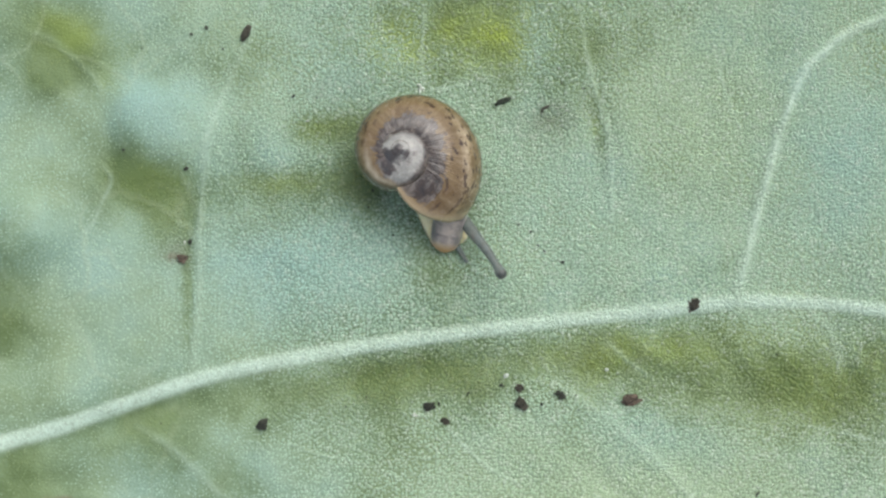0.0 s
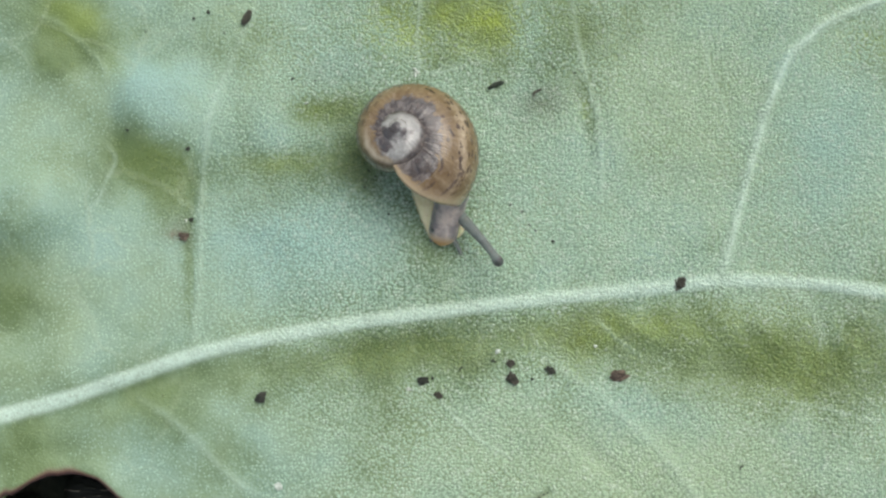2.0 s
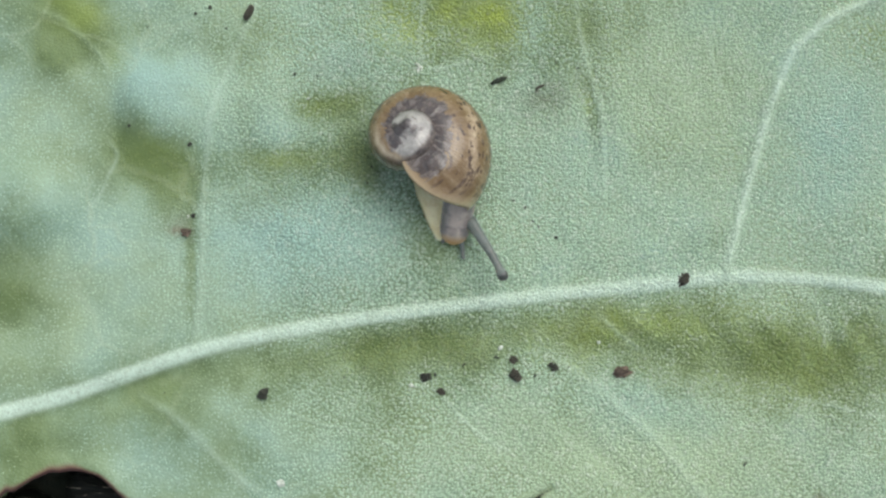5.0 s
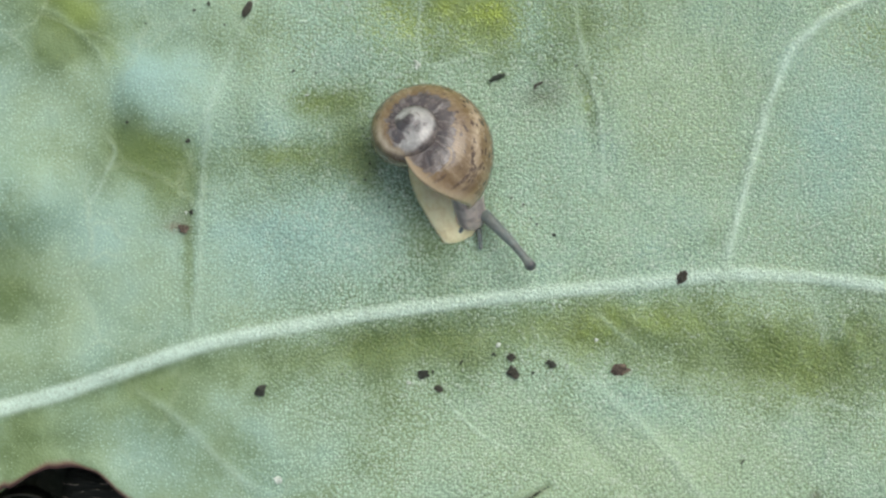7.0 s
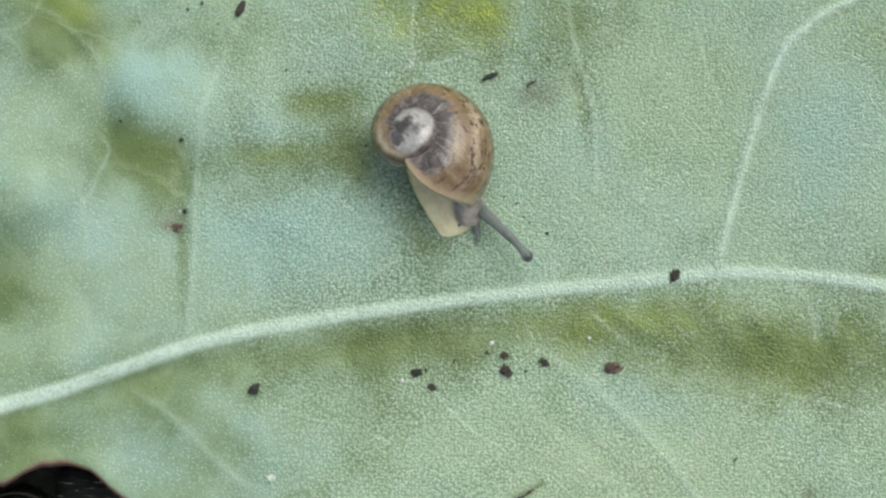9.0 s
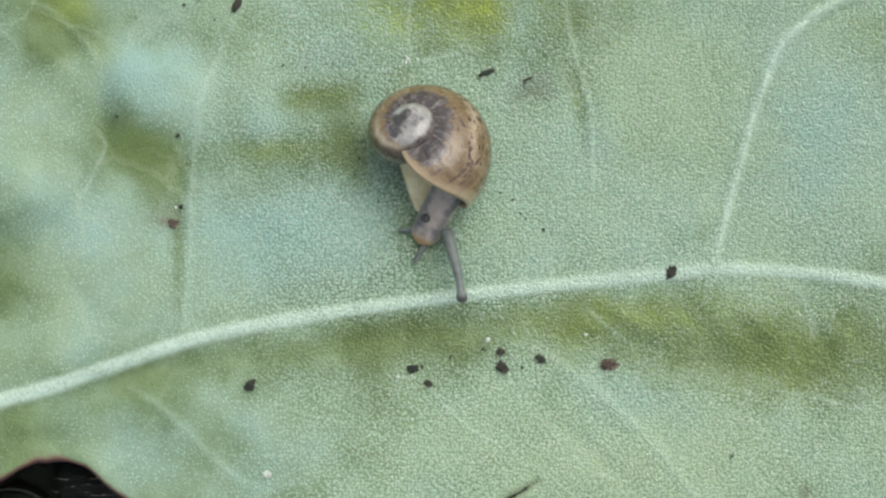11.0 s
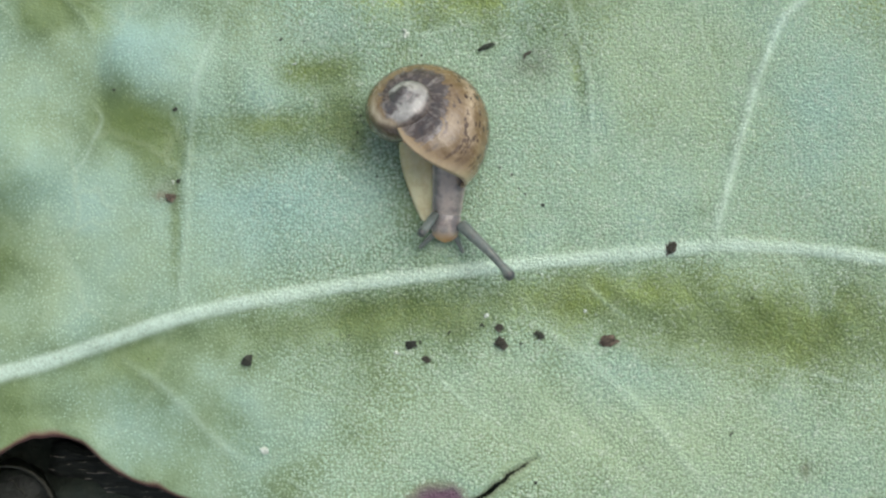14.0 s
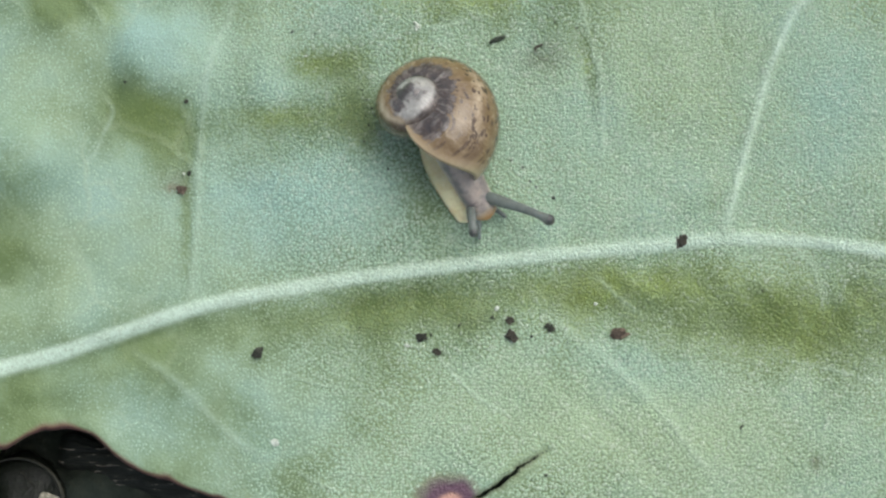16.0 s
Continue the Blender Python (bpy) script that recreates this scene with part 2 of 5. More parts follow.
LEAF = leaf_material()
HAIRS = hair_material()
SOIL = soil_material()
BARK = bark_material()
CRUMB = crumb_material("soil_crumb", (0.018, 0.021, 0.014), (0.06, 0.065, 0.045))
BROWN = crumb_material("brown_crumb", (0.050, 0.037, 0.026), (0.22, 0.17, 0.12))
UMBER = crumb_material("umber_crumb", (0.022, 0.023, 0.015), (0.085, 0.078, 0.054))
GREENISH = crumb_material("dark_green_sliver", (0.014, 0.020, 0.012), (0.06, 0.08, 0.05))
GRIT = grit_material()
STONE = crumb_material("buff_stone", (0.34, 0.32, 0.23), (0.68, 0.65, 0.52), 0.6)
WET = crumb_material("wet_pebble", (0.012, 0.016, 0.010), (0.03, 0.036, 0.026), 0.4)
ROOT = crumb_material("pale_root", (0.024, 0.026, 0.017), (0.06, 0.06, 0.04), 0.6)
SHELL = shell_material()
BODY = flesh_material("snail_body", (0.52, 0.45, 0.38), (0.19, 0.176, 0.172), use="stripe")
FOOT = flesh_material("snail_foot", (0.96, 0.87, 0.54), (0.82, 0.70, 0.38), clear=True)
STALK = flesh_material("snail_stalk", (0.185, 0.215, 0.192), (0.125, 0.147, 0.132), eyes=True)


# ---- the leaf's form ----
def lattice(x, y, cell, seed):
    """Smooth value noise from 0 to 1 on a plan lattice of that cell."""
    table = np.random.RandomState(seed).rand(64, 64)
    gx, gy = x / cell, y / cell
    ix, iy = np.floor(gx).astype(int), np.floor(gy).astype(int)
    fx, fy = gx - ix, gy - iy
    fx, fy = fx * fx * (3 - 2 * fx), fy * fy * (3 - 2 * fy)
    a, b = table[ix % 64, iy % 64], table[(ix + 1) % 64, iy % 64]
    c, d = table[ix % 64, (iy + 1) % 64], table[(ix + 1) % 64, (iy + 1) % 64]
    return (a * (1 - fx) + b * fx) * (1 - fy) + (c * (1 - fx) + d * fx) * fy


def along(x, y, line):
    """Distance to a bent line, and how far along it (0 to 1) the nearest point is, and the side."""
    best = np.full(x.shape, 1e9)
    where, side = np.zeros(x.shape), np.zeros(x.shape)
    for i, ((ax, ay), (bx, by)) in enumerate(zip(line, line[1:])):
        dx, dy = bx - ax, by - ay
        k = np.clip(((x - ax) * dx + (y - ay) * dy) / (dx * dx + dy * dy), 0, 1)
        d = np.hypot(x - ax - k * dx, y - ay - k * dy)
        near = d < best
        best, where = np.where(near, d, best), np.where(near, (i + k) / (len(line) - 1), where)
        side = np.where(near, np.sign(dx * (y - ay) - dy * (x - ax)), side)
    return best, where, side


def smooth_line(points, steps=6):
    """A Catmull-Rom line through the points."""
    p = [points[0], *points, points[-1]]
    out = []
    for a, b, c, d in zip(p, p[1:], p[2:], p[3:]):
        for s in range(steps):
            t = s / steps
            out.append(tuple(0.5 * (2 * b[k] + (c[k] - a[k]) * t + (2 * a[k] - 5 * b[k] + 4 * c[k] - d[k]) * t * t + (3 * b[k] - a[k] - 3 * c[k] + d[k]) * t ** 3) for k in (0, 1)))
    return out + [tuple(points[-1])]


def blob(x, y, at, rx, ry, turn=0.0):
    c, s = math.cos(radians(turn)), math.sin(radians(turn))
    u, v = (x - at[0]) * c + (y - at[1]) * s, (y - at[1]) * c - (x - at[0]) * s
    return np.exp(-(u / rx) ** 2 - (v / ry) ** 2)


MIDRIB = smooth_line([(-52, -16.0), (-36, -10.5), (-19.12, -6.88), (-14.24, -5.44), (-11.80, -4.60), (-9.37, -3.90), (-4.49, -3.00), (0.39, -2.34), (5.27, -1.80), (10.15, -1.32), (12.83, -1.10), (15.51, -1.22), (19.12, -1.61), (36, -4.0), (52, -6.0)], 5)
# side veins: line, half width, height, paleness
VEINS = [
    (smooth_line([(-10.88, -5.10), (-10.73, -3.15), (-10.54, -0.95), (-10.45, 2.71), (-9.95, 6.3), (-9.2, 8.2), (-8.39, 10.2), (-7.41, 12.71), (-5, 22)], 4), 0.17, 0.06, 0.20),
    (smooth_line([(12.05, -1.80), (12.29, -0.34), (12.63, 1.00), (13.20, 3.20), (14.10, 6.37), (14.95, 8.44), (15.76, 9.29), (16.85, 10.15), (19.12, 11.05), (27, 14)], 4), 0.21, 0.19, 0.58),
    (smooth_line([(5.51, 11.49), (6.00, 8.56), (6.44, 7.10), (6.78, 5.63), (6.88, 3.44), (6.83, 1.98)], 4), 0.13, 0.06, 0.22),
    (smooth_line([(-15.46, 1.73), (-14.93, 2.34), (-14.54, 3.32), (-14.12, 4.22), (-14.59, 4.90)], 4), 0.11, 0.03, 0.22),
    (smooth_line([(-17.66, 10.51), (-16.44, 10.02), (-15.46, 9.10), (-14.61, 8.20), (-14.44, 7.10)], 4), 0.17, 0.04, 0.16),
    (smooth_line([(-0.95, 11.24), (-1.07, 9.54), (-1.02, 8.56), (-0.46, 7.88), (1.12, 8.32)], 4), 0.08, 0.03, 0.34),
    (smooth_line([(3.56, -2.90), (4.41, -4.24), (5.51, -5.15), (7.46, -6.68), (9.41, -8.51), (11.12, -10.71), (12.59, -12.66)], 4), 0.24, 0.04, 0.13),
    (smooth_line([(-0.20, -6.07), (0.39, -6.85), (1.61, -8.02), (2.95, -8.76)], 4), 0.08, 0.035, 0.34),
    (smooth_line([(15.02, -1.56), (15.93, -2.17), (16.37, -3.15), (16.54, -4.24)], 4), 0.21, 0.07, 0.20),
    (smooth_line([(6.49, -2.54), (7.59, -3.63), (8.93, -4.56)], 4), 0.12, 0.02, 0.18),
    (smooth_line([(-13.39, -6.07), (-11.56, -7.17), (-10.10, -8.63), (-8.63, -9.98), (-7.41, -10.71)], 4), 0.20, 0.03, 0.22),
    (smooth_line([(-6.93, -6.85), (-5.46, -7.41), (-3.51, -7.83), (-1.56, -8.76)], 4), 0.08, 0.025, 0.24),
    (smooth_line([(14.78, -6.32), (16.98, -6.76), (19.12, -7.34)], 4), 0.09, 0.025, 0.30),
    (smooth_line([(11.37, 9.54), (11.66, 7.83), (12.34, 6.12)], 4), 0.09, 0.025, 0.24),
    (smooth_line([(-6.17, -11.24), (-5.20, -11.72), (-3.75, -12.33)], 4), 0.10, 0.03, 0.2),
]
# bulges and hollows between the veins: place, radii, turn, height
SWELLS = [
    ((-12.41, 6.24), 2.5, 1.9, 0, 0.45), ((-12.73, 3.20), 2.4, 1.1, 5, -0.40),
    ((-18.83, 2.10), 3.0, 2.5, 0, 1.0), ((-19.37, -3.02), 2.6, 1.9, 0, -0.4), ((-14.12, 5.51), 0.6, 1.6, 0, -0.25),
    ((-7.41, 5.76), 0.7, 1.1, 0, 0.30), ((-5.46, 6.00), 1.8, 0.6, 10, -0.22), ((-8.02, 4.17), 1.2, 0.7, 0, -0.16),
    ((-11.07, 1.49), 0.7, 1.6, 0, -0.15), ((-16.20, 9.05), 1.4, 0.9, -30, -0.25), ((-16.68, 8.07), 1.1, 1.0, 0, 0.25),
    ((-4.49, 0.51), 4.0, 2.2, 10, 0.35), ((0.15, 9.54), 3.2, 1.6, 0, -0.3), ((5.27, 9.29), 1.2, 2.2, 0, 0.25), ((6.24, 6.12), 0.5, 2.2, 4, -0.14), ((7.41, 5.88), 0.8, 2.6, 4, 0.16), ((-7.78, 0.27), 0.9, 0.9, 0, -0.18), ((13.12, 5.02), 0.5, 4.0, -17, -0.10), ((15.51, 4.66), 1.6, 4.2, -17, 0.20),
]
# steep-sided bulges
DOMES = [((-12.15, 6.55), 2.2, 1.6, -12, 0.5), ((-18.63, 2.22), 2.3, 1.6, 0, 0.5)]
FURROWS = [
    ((8.48, -3.24), 1.8, 0.32, -30, 0.07), ((10.96, -2.91), 1.2, 0.35, -50, -0.06), ((11.79, -2.55), 1.3, 0.35, -55, 0.07), ((14.08, -3.39), 1.4, 0.35, -45, 0.06), ((13.47, -3.76), 1.2, 0.32, -45, -0.04), ((17.48, -3.87), 1.4, 0.4, -40, 0.06),
    ((10.15, -4.85), 5.0, 1.0, -8, -0.28), ((15.02, -4.85), 2.4, 1.6, 0, -0.08), ((-2.05, -4.12), 6.0, 0.7, 8, -0.22), ((11.12, -2.41), 0.8, 1.5, 20, -0.12), ((12.59, -2.90), 0.5, 1.3, 25, 0.10),
    ((16.49, -3.39), 0.4, 1.6, 25, -0.12), ((-14.24, -6.07), 4.0, 0.8, 14, -0.22), ((-10.59, -8.02), 2.2, 0.7, -42, 0.06), ((9.66, -8.76), 4.0, 0.6, -42, 0.08), ((7.46, -9.49), 4.0, 0.5, -42, -0.12), ((-16.44, -8.51), 2.2, 0.8, 10, -0.15),
]
SPOT = (0.33, -12.63)
CRACK = [(4.58, -10.22), (4.09, -10.51), (3.80, -10.73), (3.37, -10.95), (3.15, -11.24), (2.79, -11.46), (2.50, -11.75), (2.02, -12.02), (1.54, -12.36), (0.76, -13.04), (0.47, -13.53)]
EDGE_X = [(-52, -6.0), (-44, -20), (-30, -21.0), (-23.5, -16.0), (-19.58, -10.95), (-18.61, -10.32), (-17.69, -9.74), (-16.80, -9.49), (-15.95, -9.44), (-15.10, -9.63), (-14.50, -10.09), (-13.89, -10.67), (-12.92, -11.27), (-11.83, -11.61), (-10.62, -12.06), (-9.16, -12.59), (-6.98, -13.57), (-4, -17), (4, -21.5), (16, -24.5), (30, -23), (44, -17), (52, -7.0)]
THICK = 0.28


def leaf_form(x, y):
    """Height of the blade over the plan, in mm."""
    z = 0.35 * (lattice(x, y, 6.5, 3) - 0.5) + 0.22 * (lattice(x, y, 2.6, 4) - 0.5) + 0.08 * (lattice(x, y, 1.1, 5) - 0.5)
    for at, rx, ry, turn, up in SWELLS:
        z = z + up * blob(x, y, at, rx, ry, turn)
    for at, rx, ry, turn, up in FURROWS:
        z = z + 1.5 * up * blob(x, y, at, rx, ry, turn)
    for at, rx, ry, turn, up in DOMES:
        z = z + up * np.exp(-np.log(1 / blob(x, y, at, rx, ry, turn).clip(1e-30, 1)) ** 1.7)
    d, k, side = along(x, y, MIDRIB)
    # the blade sinks beside the midrib, more so on the near side
    z = z - np.where(side < 0, 0.09, 0.04) * (1 - np.exp(-(d / 0.5) ** 2)) * np.exp(-d / 2.2)
    for line, w, up, paleness in VEINS:
        d2, k2, _ = along(x, y, line)
        z = z - 0.35 * up * np.exp(-(d2 / (4 * w)) ** 2)
    z = z + 0.10 * blob(x, y, SPOT, 1.1, 1.0)
    # the whole blade hangs down towards its margins
    z = z - 12.0 * np.clip((np.hypot(x / 52.0, y / 34.0) - 0.62) / 0.4, 0, 1.4) ** 2
    return z


# Thinner felt, plus shade of hollows, fold sides and lower left put into its colour.
FELT_LESS_AND_SHADE = [
    ((12.55, 4.8), 0.6, 3.6, -17, 0.16), ((14.5, 9.8), 1.6, 0.8, 35, 0.18),
    ((-13.0, -9.0), 4.5, 2.6, -10, 0.18),
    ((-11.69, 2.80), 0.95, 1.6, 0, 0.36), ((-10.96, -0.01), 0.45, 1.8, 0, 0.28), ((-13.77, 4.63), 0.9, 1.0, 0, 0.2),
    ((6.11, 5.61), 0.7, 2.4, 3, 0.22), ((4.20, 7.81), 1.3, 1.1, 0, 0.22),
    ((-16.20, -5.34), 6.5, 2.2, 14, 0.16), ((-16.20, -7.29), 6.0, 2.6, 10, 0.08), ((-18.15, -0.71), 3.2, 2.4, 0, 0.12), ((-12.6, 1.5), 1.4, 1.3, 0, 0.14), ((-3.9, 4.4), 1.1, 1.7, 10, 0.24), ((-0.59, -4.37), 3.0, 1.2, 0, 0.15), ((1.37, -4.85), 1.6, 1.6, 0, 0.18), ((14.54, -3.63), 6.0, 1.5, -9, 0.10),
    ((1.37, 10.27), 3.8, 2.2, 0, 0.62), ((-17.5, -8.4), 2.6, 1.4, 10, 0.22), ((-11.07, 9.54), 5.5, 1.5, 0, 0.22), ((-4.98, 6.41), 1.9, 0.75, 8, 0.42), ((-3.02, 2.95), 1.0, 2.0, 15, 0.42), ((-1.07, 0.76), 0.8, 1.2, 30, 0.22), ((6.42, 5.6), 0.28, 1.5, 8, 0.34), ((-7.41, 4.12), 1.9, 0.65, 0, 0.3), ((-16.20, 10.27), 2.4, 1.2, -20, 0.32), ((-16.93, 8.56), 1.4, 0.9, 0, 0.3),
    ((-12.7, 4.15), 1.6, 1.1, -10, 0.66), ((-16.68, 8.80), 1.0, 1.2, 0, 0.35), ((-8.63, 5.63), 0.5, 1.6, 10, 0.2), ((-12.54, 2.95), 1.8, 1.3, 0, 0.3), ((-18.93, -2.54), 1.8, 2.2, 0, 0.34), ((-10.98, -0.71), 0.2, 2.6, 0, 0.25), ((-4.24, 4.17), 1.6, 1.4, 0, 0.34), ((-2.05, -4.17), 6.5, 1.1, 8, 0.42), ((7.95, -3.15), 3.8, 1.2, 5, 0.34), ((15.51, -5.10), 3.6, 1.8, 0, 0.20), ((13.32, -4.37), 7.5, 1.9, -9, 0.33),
    ((8.20, 9.54), 2.0, 1.2, 0, 0.18), ((18.44, 8.80), 1.6, 1.8, 0, 0.35), ((-14.73, -6.07), 5.0, 0.9, 14, 0.28), ((-17.66, -7.78), 3.0, 1.2, 14, 0.12), ((11.75, 0.5), 0.4, 0.9, -10, 0.34), ((-11.6, -9.2), 1.2, 0.5, -40, 0.14), ((-6.5, -11.5), 1.6, 0.7, -30, 0.15),
]
# Thicker felt, plus lit bulge tops and lit fold sides put into its colour.
FELT_MORE_AND_LIGHT = [
    ((15.0, 4.6), 1.1, 3.6, -17, 0.24), ((17.5, 7.0), 2.2, 1.6, 0, 0.15), ((8.5, -6.6), 4.0, 1.0, -12, 0.14),
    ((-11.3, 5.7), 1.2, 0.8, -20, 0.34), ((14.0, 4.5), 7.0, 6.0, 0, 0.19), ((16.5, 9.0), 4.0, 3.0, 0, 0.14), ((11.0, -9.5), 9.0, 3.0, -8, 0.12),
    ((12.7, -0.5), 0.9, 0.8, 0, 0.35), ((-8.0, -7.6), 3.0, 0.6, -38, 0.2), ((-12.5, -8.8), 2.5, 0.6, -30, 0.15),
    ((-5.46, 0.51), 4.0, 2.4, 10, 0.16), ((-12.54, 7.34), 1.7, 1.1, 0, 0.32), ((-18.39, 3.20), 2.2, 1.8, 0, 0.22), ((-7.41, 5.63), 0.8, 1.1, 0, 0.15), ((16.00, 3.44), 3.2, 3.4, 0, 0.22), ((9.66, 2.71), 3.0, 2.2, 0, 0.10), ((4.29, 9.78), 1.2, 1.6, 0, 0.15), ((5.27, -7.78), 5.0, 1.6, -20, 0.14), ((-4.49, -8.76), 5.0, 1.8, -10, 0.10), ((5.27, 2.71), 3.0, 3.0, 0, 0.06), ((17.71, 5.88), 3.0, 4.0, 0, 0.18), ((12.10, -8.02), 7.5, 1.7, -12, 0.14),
]
YELLOW = [
    ((6.20, 6.39), 0.28, 0.42, 0, 0.5),
    ((13.32, -3.63), 6.5, 1.6, -9, 0.22), ((4.78, -3.63), 2.6, 1.2, -9, 0.16),
    ((1.8, 10.1), 2.6, 1.2, 0, 0.85), ((-2.05, 9.9), 1.5, 1.3, 0, 0.6), ((-5.22, 6.37), 1.7, 0.5, 8, 0.28), ((-6.93, 4.05), 1.6, 0.5, 0, 0.25), ((-15.95, 10.39), 1.8, 0.9, -20, 0.4), ((-14.00, 8.07), 0.7, 0.7, 0, 0.3),
    ((-12.29, 4.05), 1.6, 1.0, 0, 0.22), ((8.20, -3.15), 2.6, 0.9, 0, 0.22), ((15.51, -5.59), 2.4, 1.4, 0, 0.12), ((-18.76, -0.95), 1.4, 1.8, 0, 0.10), ((18.44, 9.05), 1.2, 1.2, 0, 0.35), ((-2.05, -4.00), 6.5, 0.8, 8, 0.08),
]


# bluer and less blue patches; on the bulges the blue is painted sky light
BLUE_TINTS = [
    ((8.5, -6.6), 4.0, 1.2, -12, 0.35), ((16.5, 5.0), 2.6, 4.0, -17, 0.35),
    ((-16.5, -6.9), 4.5, 1.6, 12, 0.35),
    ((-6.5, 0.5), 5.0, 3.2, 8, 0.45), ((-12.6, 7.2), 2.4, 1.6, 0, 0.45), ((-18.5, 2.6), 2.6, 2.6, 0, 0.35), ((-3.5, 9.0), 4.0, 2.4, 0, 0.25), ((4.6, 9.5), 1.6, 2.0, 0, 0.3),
    ((9.0, -9.0), 9.0, 4.0, -10, -0.30), ((15.0, -4.5), 6.0, 3.0, 0, -0.25), ((11.0, 7.0), 7.0, 5.0, 0, -0.22), ((5.0, 3.0), 3.5, 2.5, 0, 0.15), ((-17.0, -2.0), 3.0, 2.5, 0, -0.25), ((-11.0, -9.0), 5.0, 2.4, -10, 0.3),
]


def leaf_coat(x, y):
    # felt cover, with painted light and shade of bulges, hollows and folds
    felt = 0.64 + 0.50 * (lattice(x, y, 3.1, 11) - 0.5) + 0.24 * (lattice(x, y, 1.2, 12) - 0.5)
    for at, rx, ry, turn, k in FELT_LESS_AND_SHADE:
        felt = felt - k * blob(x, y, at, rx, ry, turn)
    for at, rx, ry, turn, k in FELT_MORE_AND_LIGHT:
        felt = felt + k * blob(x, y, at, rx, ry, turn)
    side = along(x, y, MIDRIB)
    yellow = 0.03 * np.clip(np.where(side[2] < 0, side[0], 0) / 1.2, 0, 1)
    for at, rx, ry, turn, k in YELLOW:
        yellow = yellow + k * blob(x, y, at, rx, ry, turn) * (0.55 + 0.9 * lattice(x, y, 0.8, 13))
    # the felt lies sleeker on the bulging side of the leaf
    nap = np.clip(1.0 - 0.6 * np.clip((-4.5 - x + 1.5 * (lattice(x, y, 2.0, 14) - 0.5)) / 9.0, 0, 1) - 0.35 * blob(x, y, (-11, -8.5), 9, 4.5), 0.34, 1)
    # a bluish tint, stronger between the snail and the midrib and on the bulges
    blue_tint = 0.42
    for at, rx, ry, turn, k in BLUE_TINTS:
        blue_tint = blue_tint + k * blob(x, y, at, rx, ry, turn)
    return np.clip(felt, 0.02, 1.1), np.clip(yellow, 0, 0.95), nap, np.clip(blue_tint, 0, 1)


def stains(x, y):
    """Faint brown stains, from 0 to 1."""
    tone = 0
    for at, rx, ry, turn, k in (((4.3, 6.6), 1.0, 0.7, 10, 0.42), ((16.1, -10.75), 0.22, 0.32, 0, 0.8), ((-4.6, 8.0), 1.2, 0.5, 15, 0.2), ((-11.35, 1.1), 0.7, 0.5, 0, 0.5)):
        tone = tone + k * blob(x, y, at, rx, ry, turn) * (0.5 + lattice(x, y, 0.3, 28))
    return np.clip(tone, 0, 1)


def height(x, y):
    """Height of the leaf at one place of the plan, mm."""
    return float(leaf_form(np.array([x]), np.array([y]))[0])


def stretched(lo, a, b, hi, fine, coarse):
    """Steps from lo to hi, close together between a and b."""
    return np.concatenate([np.linspace(lo, a, coarse, endpoint=False), np.linspace(a, b, fine, endpoint=False), np.linspace(b, hi, coarse)])


def set_attr(mesh, name, values):
    mesh.attributes.new(name, "FLOAT", "POINT").data.foreach_set("value", np.ascontiguousarray(values, dtype=np.float32).ravel())


def grid_mesh(name, verts, faces, material, smooth=True):
    mesh = bpy.data.meshes.new(name)
    mesh.from_pydata(verts, [], faces)
    mesh.materials.append(material)
    if smooth:
        mesh.polygons.foreach_set("use_smooth", np.ones(len(mesh.polygons), dtype=bool))
    mesh.update()
    return mesh


